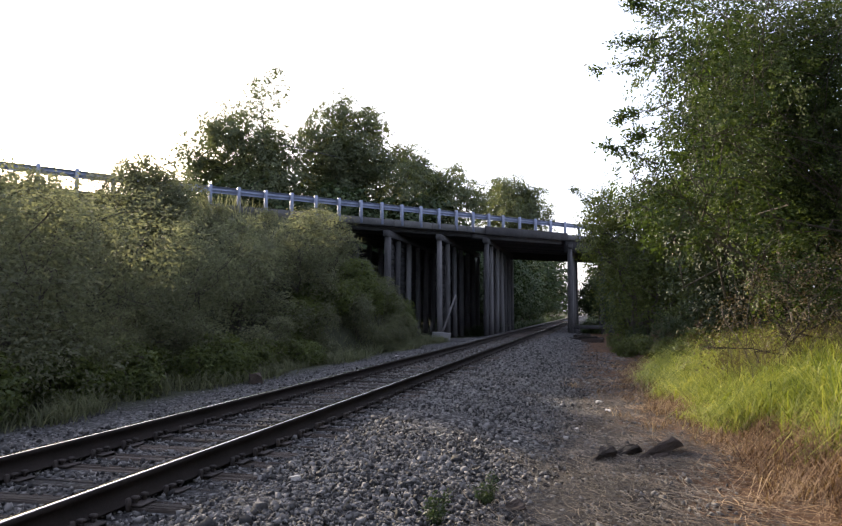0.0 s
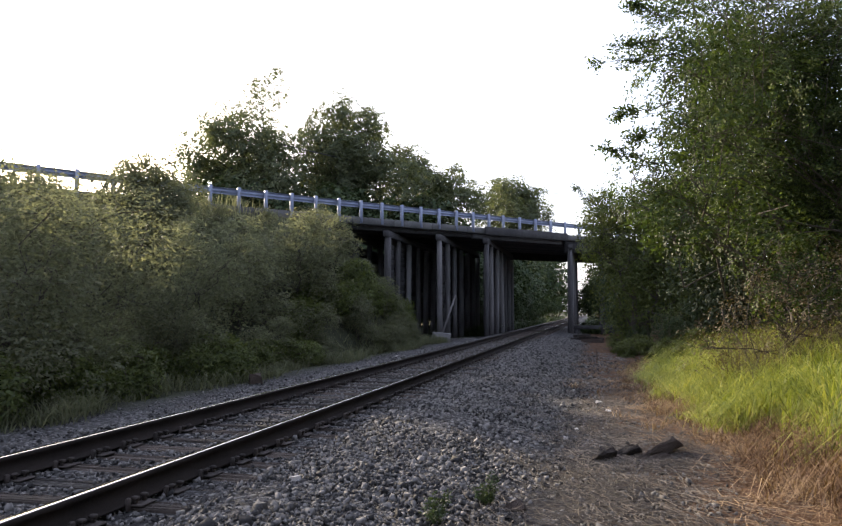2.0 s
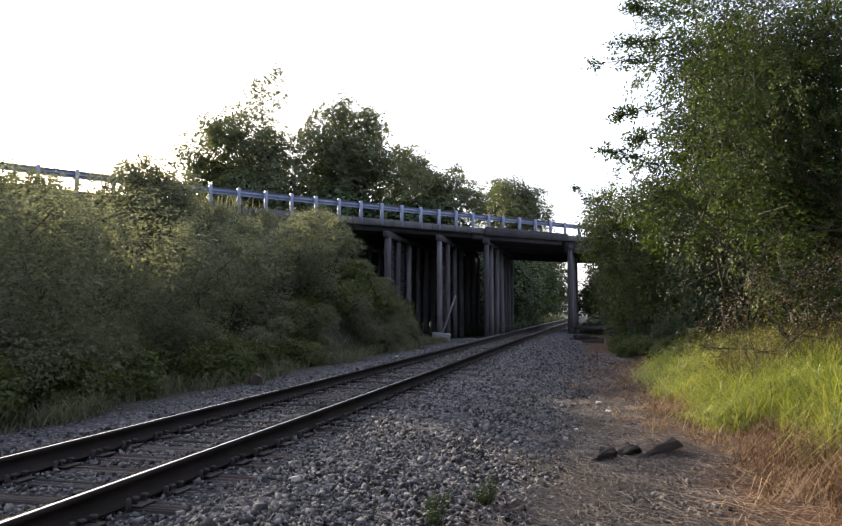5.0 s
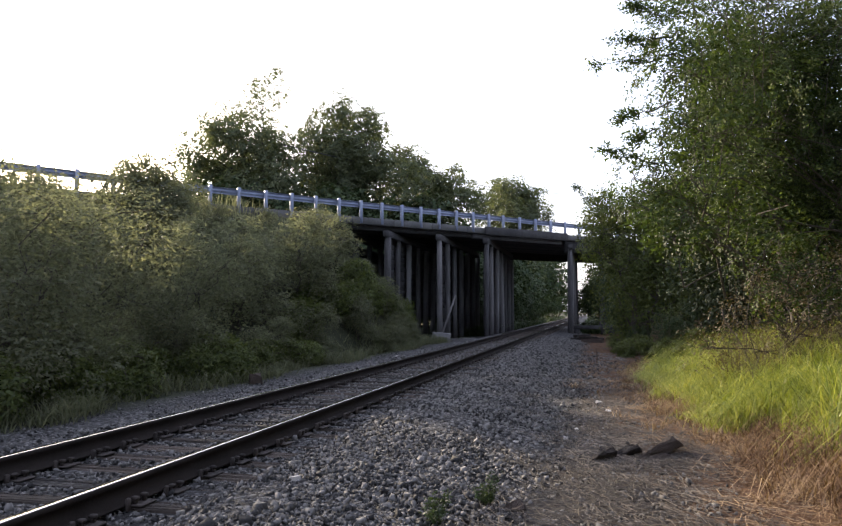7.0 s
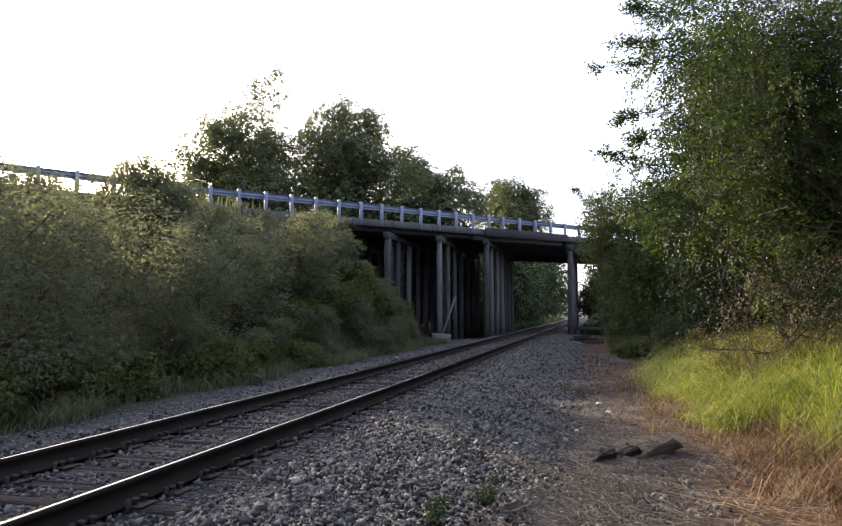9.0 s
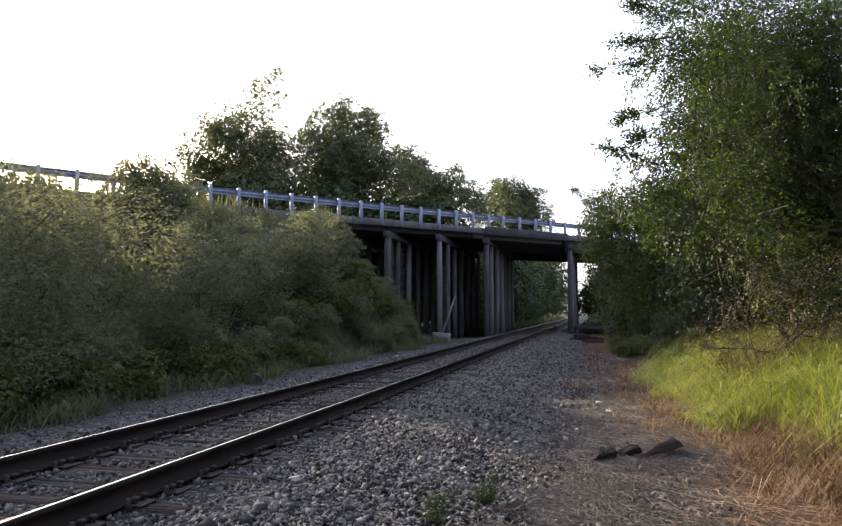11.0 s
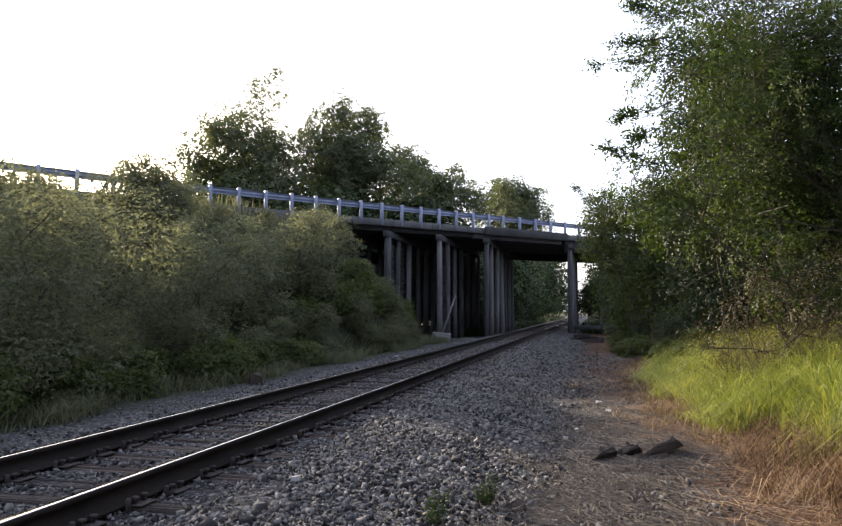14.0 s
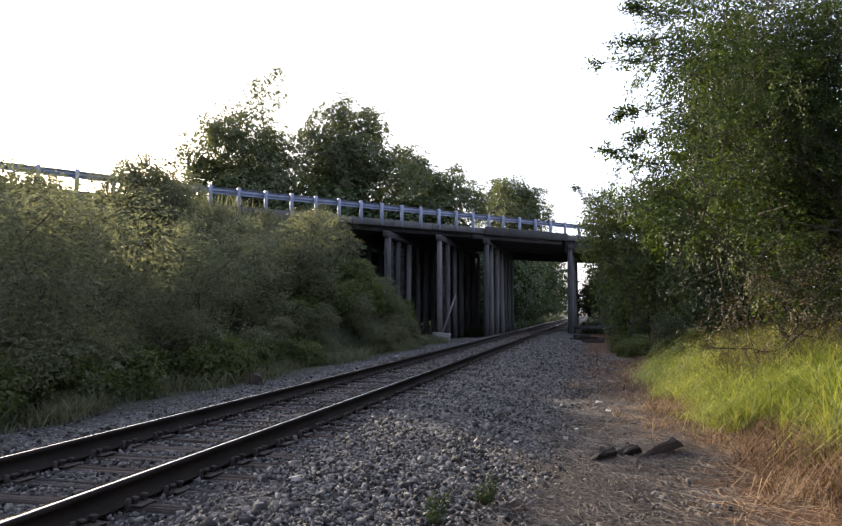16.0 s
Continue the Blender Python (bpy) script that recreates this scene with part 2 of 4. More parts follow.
def crown_points(r, lobes, n, clump=14, size=.35, shell=.55):
    """Leaf places in flat leafy sprays over the outer part of several lobes (x, y, z, rx, ry, rz), and the way each leaf faces."""
    lobes = np.array(lobes, float)
    w = (lobes[:, 3] * lobes[:, 4] + lobes[:, 3] * lobes[:, 5] + lobes[:, 4] * lobes[:, 5])
    nc = max(1, n // clump)
    which = r.choice(len(lobes), nc, p=w / w.sum())
    d = rand_unit(r, nc)
    rad = shell + (1 - shell) * r.random(nc) ** .5
    rad *= np.clip(1 + .17 * r.normal(size=nc), .6, 1.32)
    c = lobes[which, :3] + d * lobes[which, 3:] * rad[:, None]
    face = d * .75 + np.array([0, 0, .65]) + rand_unit(r, nc) * .3
    face /= np.linalg.norm(face, axis=1)[:, None]
    twig = d + rand_unit(r, nc) * .8
    twig -= face * np.sum(twig * face, axis=1)[:, None]
    twig /= np.linalg.norm(twig, axis=1)[:, None] + 1e-9
    cross = np.cross(face, twig)
    k = r.integers(int(clump * .5), int(clump * 1.5) + 1, nc)
    m = k.sum()
    sz = np.repeat(size * r.uniform(.6, 1.4, nc), k)[:, None]
    t = r.uniform(-1, 1, (m, 1))
    pts = np.repeat(c, k, axis=0) + sz * (np.repeat(twig, k, axis=0) * t * 1.05 + np.repeat(cross, k, axis=0) * r.normal(size=(m, 1)) * .42 * (1.15 - .5 * t)
                                          + np.repeat(face, k, axis=0) * (r.normal(size=(m, 1)) * .16 - .18 * t * t))
    return pts, np.repeat(face, k, axis=0)


def random_lobes(r, height, radius, base, count, flat=1.0):
    """Lobes of a crown between two heights, wider in the middle."""
    out = []
    for i in range(count):
        t = (i + r.random()) / count
        z = base + (height - base) * (.1 + .8 * t)
        reach = radius * (.35 + .65 * math.sin(math.pi * min(1, .18 + .75 * t)))
        a = r.random() * 2 * math.pi
        q = reach * r.uniform(.25, .75)
        s = reach * r.uniform(.40, .62)
        out.append((q * math.cos(a), q * math.sin(a), z, s, s, s * .8 * flat))
    return out


def wobbly(r, p, q, n=6, amount=.08):
    p, q = np.array(p, float), np.array(q, float)
    t = np.linspace(0, 1, n)[:, None]
    pts = p + (q - p) * t
    pts[1:-1] += r.normal(size=(n - 2, 3)) * amount * np.linalg.norm(q - p)
    return pts


def make_tree(name, seed, lobes, trunk_r, leaf_mat, leaves, leaf=(.09, .045), clump=14, size=.4, stems=1, shell=.5, bole=None):
    """Meshes of trunk-and-limbs and of leaves for one tree or bush about its own base."""
    r = np.random.default_rng(seed)
    wood = Geo()
    lob = np.array(lobes, float)
    top = lob[:, 2].max()
    low = lob[:, 2].min() if bole is None else bole
    heads = []
    for s in range(stems):
        a = r.random() * 6.28
        foot = np.array([math.cos(a), math.sin(a), 0]) * (.25 * (stems > 1)) * r.random()
        foot[2] = -.3
        tip = np.array([lob[:, 0].mean(), lob[:, 1].mean(), top * .92]) if stems == 1 else lob[r.integers(len(lob)), :3]
        pts = wobbly(r, foot, tip, 9, .025)
        rad = trunk_r * np.linspace(1.15, .12, 9) * (1 if stems == 1 else r.uniform(.6, 1))
        wood.tube(pts, rad, 8)
        heads.append((pts, rad))
    for L in lob:
        pts, rad = heads[r.integers(len(heads))]
        z = min(max(low * .6, L[2] - .45 * np.hypot(L[0], L[1]) - .2), pts[-2][2])
        i = int(np.argmin(np.abs(pts[:, 2] - z)))
        wood.tube(wobbly(r, pts[i], L[:3], 6, .06), np.linspace(max(rad[i] * .6, .012), .01, 6), 6)
        for _ in range(3):
            d = rand_unit(r, 1)[0]
            wood.tube(wobbly(r, L[:3] - d * .1, L[:3] + d * L[3:] * .95, 4, .07), np.linspace(max(rad[i] * .22, .008), .004, 4), 4, False)
    pts, facing = crown_points(r, lobes, leaves, clump, size, shell)
    v, f = leaf_quads(r, pts, leaf[0], leaf[1], .3, facing)
    return wood.mesh(name + "_wood", M_BARK, True), np_mesh(name + "_leaves", v, f, leaf_mat)


def plant(name, meshes, x, y, z, turn, scale, label, category, group=""):
    """A tree or bush as one thing with its wood and its leaves."""
    e = new(name)
    e.matrix_basis = pose(x, y, z, 0, 0, turn)
    s = scale if isinstance(scale, tuple) else (scale,) * 3
    e.scale = s
    part("trunk" if category == "tree" else "branchwork", meshes[0], e)
    part("crown" if category == "tree" else "foliage", meshes[1], e)
    return tagged(e, label, category, group)


# ---------------------------------------------------------------- bridge line and ground
U = np.array([.5760, .8175])          # along the bridge, away from the abutment
N = np.array([-.8175, .5760])         # across the bridge, to its far side
B0 = np.array([-16.69, 27.76])        # a guardrail post over the abutment
POST = 1.385                          # spacing of the guardrail posts
WIDE = 7.9                            # width of the deck


def rail_z(s):
    return 6.84 + .0175 * s


def on_bridge(s, across=0.0, z=0.0):
    p = B0 + U * s + N * across
    return (p[0], p[1], z)


def smooth(t):
    t = np.clip(t, 0, 1)
    return t * t * (3 - 2 * t)


def ground_z(x, y):
    x, y = np.asarray(x, float), np.asarray(y, float)
    z = np.full(np.broadcast(x, y).shape, -.222)
    z = z - .21 * smooth((x + 2.35) / 1.9)                        # ballast shoulder towards the path
    z = z + .34 * np.clip(x - 1.6, 0, 6) ** 1.0 * smooth((x - 1.2) / 1.2)  # bank under the trees
    z = z - .22 * smooth((-6.1 - x) / 1.2)                        # ballast shoulder towards the bushes
    z = z + .10 * np.clip(-8.6 - x, 0, 12)
    d = -((x - B0[0]) * N[0] + (y - B0[1]) * N[1])
    s = (x - B0[0]) * U[0] + (y - B0[1]) * U[1]
    fill = 5.95 - np.clip(d + .3, 0, None) / 1.7 - np.clip(s - 4.2, 0, None) / 1.5 - np.clip(-d - WIDE - .5, 0, None) / 1.7
    z = np.maximum(z, fill - 1.1 * np.clip(x + 10.6, 0, None))
    return z


def make_ground():
    xs = np.concatenate([[-600, -300, -150, -90, -60], np.arange(-44, -9, 1.0), np.arange(-9, 6, .14), np.arange(6, 30, 1.0), [40, 60, 100, 200, 600]])
    ys = np.concatenate([[-300, -100, -40, -15], np.arange(-6, 2, .8), np.arange(2, 24, .16), np.arange(24, 60, .6), np.arange(60, 130, 3.0), [150, 200, 300, 500, 900, 2000]])
    X, Y = np.meshgrid(xs, ys)
    Z = ground_z(X, Y)
    near = (np.abs(X + 2) < 9) & (Y < 40)
    bumps = np.array([noise.noise((x * 1.3, y * 1.3, 0)) * .035 + noise.noise((x * 5, y * 5, 3)) * .012 for x, y in zip(X.ravel(), Y.ravel())]).reshape(X.shape)
    flat = smooth((np.abs(X + 4.19) - 1.2) / .6)
    Z = Z + bumps * flat * np.where(near, 1, .6)
    ny, nx = X.shape
    i = (np.arange(ny - 1)[:, None] * nx + np.arange(nx - 1)[None]).ravel()
    f = np.stack([i, i + 1, i + nx + 1, i + nx], 1)
    g = part("ground", np_mesh("ground", np.stack([X, Y, Z], -1).reshape(-1, 3), f, M_GROUND, True))
    tagged(g, "grey gravel, brown soil and dark bank beside the railway", "ground", kind="structure")


make_ground()

# ---------------------------------------------------------------- railway track
RAIL_X = (-3.435, -4.945)
MID_X = -4.19


def rail_mesh(y0, y1):
    prof = [(-.075, -.185), (.075, -.185), (.075, -.172), (.014, -.150), (.009, -.055), (.036, -.040), (.037, -.012), (.027, -.001), (.0, .0), (-.027, -.001), (-.037, -.012), (-.036, -.040), (-.009, -.055), (-.014, -.150), (-.075, -.172)]
    ys = np.linspace(y0, y1, 60)
    n = len(prof)
    v = np.array([(x, y, z) for y in ys for x, z in prof])
    f, idx = [], []
    for k in range(len(ys) - 1):
        for i in range(n):
            j = (i + 1) % n
            f.append((k * n + i, k * n + j, k * n + n + j, k * n + n + i))
            idx.append(1 if i in (7, 8) else 0)
    return np_mesh("rail", v, f, [M_RUST, M_HEAD], False, idx)


def make_track():
    track = tagged(new("railway_track"), "single railway track with rusty rails on weathered wooden ties", "railway track")
    rm = rail_mesh(-3, 230)
    for x in RAIL_X:
        part("rail", rm, track, "rusty steel rail with a polished head", pose(x, 0, 0))
    r = np.random.default_rng(5)
    ties = []
    for _ in range(7):   # split and weathered: strips of grain at uneven heights, worn ends
        cut = np.sort(r.uniform(-.1, .1, 5))
        edge = np.concatenate([[-.115], cut, [.115]])
        top = []
        for a, b in zip(edge[:-1], edge[1:]):
            h = -abs(r.normal()) * .010
            top += [(a + .002, -.03), (a + .005, h), (b - .005, h), (b - .002, -.03)]
        m = len(top)
        xs = np.array([-1.3, -1.28, -.9, -.3, .3, .9, 1.28, 1.3])
        v = []
        for k, x in enumerate(xs):
            end = k in (0, len(xs) - 1)
            v += [(x + (r.normal() * .015 if end else 0), y + r.normal() * .0015, z - (.012 if end else abs(r.normal()) * .003)) for y, z in top]
            v += [(x, y, -.19) for y, z in top]
        f = []
        for k in range(len(xs) - 1):
            o, q = k * 2 * m, (k + 1) * 2 * m
            for e in range(m - 1):
                f += [(o + e, q + e, q + e + 1, o + e + 1), (o + m + e + 1, q + m + e + 1, q + m + e, o + m + e)]
            f += [(o + m, q + m, q, o), (o + m - 1, q + m - 1, q + 2 * m - 1, o + 2 * m - 1)]
        for o, flip in ((0, 1), ((len(xs) - 1) * 2 * m, -1)):
            f += [(o + e, o + e + 1, o + m + e + 1, o + m + e)[::flip] for e in range(m - 1)]
        ties.append(np_mesh("tie", v, f, M_TIE))
    plate = Geo().box((-.18, -.1, 0), (.18, .1, .014), None, .004)
    for sx in (-.1, .1):
        for sy in (-.055, .055):
            plate.box((sx - .013, sy - .013, .0), (sx + .013, sy + .013, .05))
            plate.box((sx - .026, sy - .022, .04), (sx + .026, sy + .022, .068), None, .006)
    plate.box((-.12, -.165, -.02), (-.085, -.125, .075), None, .008).box((.085, -.165, -.02), (.12, -.125, .075), None, .008)
    pm = plate.mesh("tie_plate", M_PLATE)
    r = np.random.default_rng(3)
    for i in range(210):
        y = -2 + i * .508 + r.normal() * .02
        t = part("tie", ties[int(r.integers(7))], track, "", pose(MID_X + r.normal() * .05, y, -.198 - abs(r.normal()) * .008, 0, r.normal() * .3, r.normal() * 1.0))
        if y < 40:
            for x in RAIL_X:
                part("tie_plate", pm, t, "", pose(x - t.location.x, 0, 0.0))


make_track()


# ---------------------------------------------------------------- road bridge
def make_bridge():
    bridge = tagged(new("road_bridge"), "dark weathered timber trestle road bridge over the railway", "bridge")
    m_along = Matrix(((U[0], N[0], 0, B0[0]), (U[1], N[1], 0, B0[1]), (0, 0, 1, 0), (0, 0, 0, 1)))
    tilt = m_along @ pose(0, 0, 0, 0, -math.degrees(math.atan(.0175)), 0)
    s0, s1 = -.5, 55.0
    z = 6.84
    part("deck", Geo().box((s0, .15, z - 1.02), (s1, WIDE - .15, z - .78), tilt).mesh("deck", M_ROAD), bridge, "asphalt road deck")
    for a, b in ((0, .42), (WIDE - .42, WIDE)):
        for k in range(20):
            s = s0 + k * 2.78
            part("curb", Geo().box((s + .01, a, z - 1.17), (s + 2.77, b, z - .80), tilt, .02).mesh("curb", M_CURB), bridge, "stained concrete edge of the deck")
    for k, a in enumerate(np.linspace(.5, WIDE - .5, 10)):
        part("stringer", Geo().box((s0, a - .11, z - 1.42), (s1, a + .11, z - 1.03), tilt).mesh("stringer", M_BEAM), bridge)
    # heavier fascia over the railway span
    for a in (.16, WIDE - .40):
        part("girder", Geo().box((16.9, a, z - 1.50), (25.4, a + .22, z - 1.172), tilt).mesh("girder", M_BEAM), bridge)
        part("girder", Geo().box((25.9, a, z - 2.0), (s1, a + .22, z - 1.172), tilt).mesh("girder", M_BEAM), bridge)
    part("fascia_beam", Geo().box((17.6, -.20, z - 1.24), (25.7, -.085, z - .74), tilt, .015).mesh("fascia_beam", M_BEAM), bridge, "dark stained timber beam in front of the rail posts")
    # bents stand in rows that run with the track
    skew = np.array([0.0, 1.0])
    length = WIDE / N[1]
    r = np.random.default_rng(11)
    for k in (1.5, 4.4, 7.15, 9.9, 12.7, 18.75, 21.4, 24.1, 26.8, 29.6, 32.4, 35.2):
        s = k * POST
        p0 = B0 + U * s
        ztop = rail_z(s) - 1.43
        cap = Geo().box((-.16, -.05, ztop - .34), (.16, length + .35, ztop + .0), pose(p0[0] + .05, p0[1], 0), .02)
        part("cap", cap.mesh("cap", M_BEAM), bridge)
        for j, off in enumerate(np.linspace(.25, length - .25, 7)):
            x, y = p0[0] + .05 + r.normal() * .03, p0[1] + off
            g = float(ground_z(x, y)) - .3
            lean = r.normal() * .04
            rad = r.uniform(.155, .19)
            pile = Geo().tube([(x + lean, y, g), (x + lean * .6, y, g + .33 * (ztop - g)), (x + lean * .3, y, g + .66 * (ztop - g)), (x, y, ztop - .34)], [rad * 1.08, rad * 1.04, rad, rad * .96], 10)
            part("column", pile.mesh("column", M_PILE, True), bridge, "round weathered timber pile")
        # cross braces bolted to both faces of the bent
        lowest = float(ground_z(p0[0], p0[1])) + .3
        for sx, (ya, yb) in ((.24, (.1, length * .42)), (-.24, (length * .95, length * .4))):
            if ztop - lowest < 1.5 or (sx > 0 and k > 5):
                continue
            q0, q1 = np.array([p0[0] + .05 + sx, p0[1] + ya, ztop - .1]), np.array([p0[0] + .05 + sx, p0[1] + yb, lowest])
            mid, d = (q0 + q1) / 2, q1 - q0
            ang = math.degrees(math.atan2(d[2], d[1]))
            L = np.linalg.norm(d)
            part("brace", Geo().box((-.04, -L / 2, -.12), (.04, L / 2, .12), pose(*mid, ang, 0, 0)).mesh("brace", M_BEAM), bridge)
    # planks behind the piles of these bents, added to keep the gaps dark
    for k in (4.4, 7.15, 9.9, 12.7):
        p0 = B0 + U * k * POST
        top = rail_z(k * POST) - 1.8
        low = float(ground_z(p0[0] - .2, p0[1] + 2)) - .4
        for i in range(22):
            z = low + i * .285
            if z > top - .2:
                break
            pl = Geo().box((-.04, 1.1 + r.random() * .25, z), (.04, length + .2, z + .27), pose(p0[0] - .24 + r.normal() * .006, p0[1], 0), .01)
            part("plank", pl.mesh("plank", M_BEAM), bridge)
    return bridge


def make_guardrail(name, across, s0, s1, face):
    rail = tagged(new(name), "galvanised steel guardrail with box posts along the road bridge", "guardrail")
    n0, n1 = math.ceil(s0 / POST), math.floor(s1 / POST)
    ang = math.degrees(math.atan2(U[1], U[0]))
    post = Geo().box((-.07, -.075, -1.17), (.07, .075, .02), None, .012).mesh("post", M_STEEL)
    for k in range(n0, n1 + 1):
        s = k * POST if k < 14 else 13 * POST + (k - 13) * 1.56 - .27   # wider apart over the railway
        if s > s1:
            break
        p = on_bridge(s, across)
        part("post", post, rail, "", pose(p[0], p[1], rail_z(max(s, -2)) + .05, 0, 0, ang))
    # w-beam: a folded section drawn along the bridge
    prof = [(.0, -.155), (.03, -.15), (.085, -.10), (.085, -.06), (.02, -.015), (.02, .015), (.085, .06), (.085, .10), (.03, .15), (.0, .155), (-.006, .15), (.024, .14), (.076, .096), (.076, .064), (.012, .02), (.012, -.02), (.076, -.064), (.076, -.096), (.024, -.14), (-.006, -.15)]
    n = len(prof)
    length = 3.81
    k = s0
    while k < s1:
        e = min(k + length, s1)
        v = []
        for s in (k - .03, e + .03):
            for o, z in prof:
                p = on_bridge(s, across + face * (.08 + o * 1.0))
                v.append((p[0], p[1], rail_z(max(s, -2)) - .14 + z))
        f = [(i, (i + 1) % n, n + (i + 1) % n, n + i) for i in range(n)]
        part("beam", np_mesh("beam", v, f, M_STEEL), rail, "folded steel beam")
        k = e
    return rail


make_bridge()
make_guardrail("guardrail", .02, -14 * POST, 40 * POST, 1)
make_guardrail("guardrail", WIDE - .02, -14 * POST, 40 * POST, -1)


def make_road():
    g = Geo()
    m_along = Matrix(((U[0], N[0], 0, B0[0]), (U[1], N[1], 0, B0[1]), (0, 0, 1, 0), (0, 0, 0, 1)))
    g.box((-60, .1, 5.75), (-.52, WIDE - .1, 6.02), m_along)
    tagged(part("road", g.mesh("road", M_ROAD)), "asphalt approach road on the embankment", "road", kind="structure")


make_road()


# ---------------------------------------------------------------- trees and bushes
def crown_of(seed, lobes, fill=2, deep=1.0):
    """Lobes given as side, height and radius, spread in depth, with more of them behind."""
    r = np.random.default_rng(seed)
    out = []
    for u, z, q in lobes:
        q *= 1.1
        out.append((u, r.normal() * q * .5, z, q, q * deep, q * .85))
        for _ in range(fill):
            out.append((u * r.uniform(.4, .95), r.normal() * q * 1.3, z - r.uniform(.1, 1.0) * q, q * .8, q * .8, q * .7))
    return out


def vegetation():
    r = np.random.default_rng(21)
    shrubs = []
    for i in range(4):
        lobes = random_lobes(r, 4.6, 2.15, .5, 10)
        lobes += [(a, b, .75, .9, .9, .8) for a, b in r.uniform(-1.5, 1.5, (4, 2))]
        shrubs.append(make_tree(f"bush_{i}", 100 + i, lobes, .06, L_BUSH, 15500 if i < 2 else 9500, (.095, .046) if i < 2 else (.14, .068), 20, .40, stems=5, shell=.68))
    lab = "dense tangled green bush on the railway embankment"
    # those at (-14.5, 12) and (-19, 15.5) stand out of view to block sun
    spots = [(-10.4, 6.5, .85), (-10.6, 10, .95), (-11.2, 13.5, 1.0), (-10.6, 17, .92), (-11.2, 20.6, .82), (-10.8, 24.2, .80), (-11.0, 27.4, .58), (-9.9, 31.2, .40),
             (-14.5, 12, 1.15), (-15, 17, .93), (-14.8, 21.5, .68), (-13.6, 26.5, .40), (-12.6, 30.0, .38), (-9.4, 34, .34),
             (-18.5, 20, .48), (-19, 15.5, 1.2), (-16.6, 24.0, .56), (-15.8, 22.6, .62), (-10.2, 3, .9), (-21, 21.0, .22), (-9.3, 15.2, .4), (-9.2, 19, .36), (-9.3, 22.5, .42), (-9.2, 11.6, .38), (-9.2, 26.5, .4), (-9.0, 30, .34),
             (-9.5, 32.5, .42), (-10.4, 34.6, .28), (-11.0, 32.6, .28), (-14.9, 25.4, .36), (-16.1, 26.4, .24), (-12.2, 32.4, .25), (-17.6, 22.4, .55), (-10.4, -1.5, .9), (-11, -6, .9), (-8.8, 30.5, .30), (-8.7, 33, .28), (-8.6, 28, .28), (-9.0, 31.8, .36)]
    for i, (x, y, s) in enumerate(spots):
        plant("bush", shrubs[i % 2 + (0 if y < 18 and x > -13 else 2)], x, y, float(ground_z(x, y)) - .1, r.uniform(0, 360), (s * 1.15, s * 1.15, s), lab, "bush", "bushes on the embankment")
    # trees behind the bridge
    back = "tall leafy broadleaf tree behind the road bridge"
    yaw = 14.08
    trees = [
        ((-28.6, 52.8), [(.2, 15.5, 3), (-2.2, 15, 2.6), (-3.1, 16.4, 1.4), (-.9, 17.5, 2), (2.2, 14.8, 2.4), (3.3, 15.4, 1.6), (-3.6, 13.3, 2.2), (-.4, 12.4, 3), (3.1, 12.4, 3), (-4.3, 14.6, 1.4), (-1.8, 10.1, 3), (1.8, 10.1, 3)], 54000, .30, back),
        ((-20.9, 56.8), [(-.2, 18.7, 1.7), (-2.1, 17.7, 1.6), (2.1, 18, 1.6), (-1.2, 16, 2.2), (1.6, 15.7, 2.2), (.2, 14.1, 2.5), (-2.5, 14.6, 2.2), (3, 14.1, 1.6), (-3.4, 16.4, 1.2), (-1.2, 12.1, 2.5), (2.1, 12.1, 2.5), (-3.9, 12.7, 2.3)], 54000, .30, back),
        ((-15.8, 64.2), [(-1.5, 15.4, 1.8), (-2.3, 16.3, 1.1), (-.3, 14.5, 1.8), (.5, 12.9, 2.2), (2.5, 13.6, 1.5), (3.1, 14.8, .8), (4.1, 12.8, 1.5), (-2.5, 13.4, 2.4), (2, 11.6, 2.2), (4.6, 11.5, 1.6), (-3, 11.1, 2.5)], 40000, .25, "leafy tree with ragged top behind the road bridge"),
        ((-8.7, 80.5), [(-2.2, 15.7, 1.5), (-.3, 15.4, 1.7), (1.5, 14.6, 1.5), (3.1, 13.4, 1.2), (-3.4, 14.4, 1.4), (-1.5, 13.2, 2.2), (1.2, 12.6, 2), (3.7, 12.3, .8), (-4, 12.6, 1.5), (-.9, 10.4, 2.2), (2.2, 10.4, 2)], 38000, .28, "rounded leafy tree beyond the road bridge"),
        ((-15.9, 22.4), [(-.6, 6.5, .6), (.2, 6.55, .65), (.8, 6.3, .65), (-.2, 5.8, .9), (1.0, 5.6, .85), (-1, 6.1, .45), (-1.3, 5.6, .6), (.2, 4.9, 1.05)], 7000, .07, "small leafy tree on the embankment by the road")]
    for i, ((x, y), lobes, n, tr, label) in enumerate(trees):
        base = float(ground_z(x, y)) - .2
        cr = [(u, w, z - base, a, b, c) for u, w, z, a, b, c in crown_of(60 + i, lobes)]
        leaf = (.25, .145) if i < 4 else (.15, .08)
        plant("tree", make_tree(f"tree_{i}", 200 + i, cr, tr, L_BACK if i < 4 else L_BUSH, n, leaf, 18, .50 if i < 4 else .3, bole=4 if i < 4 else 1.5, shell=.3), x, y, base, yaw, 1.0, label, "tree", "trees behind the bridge")
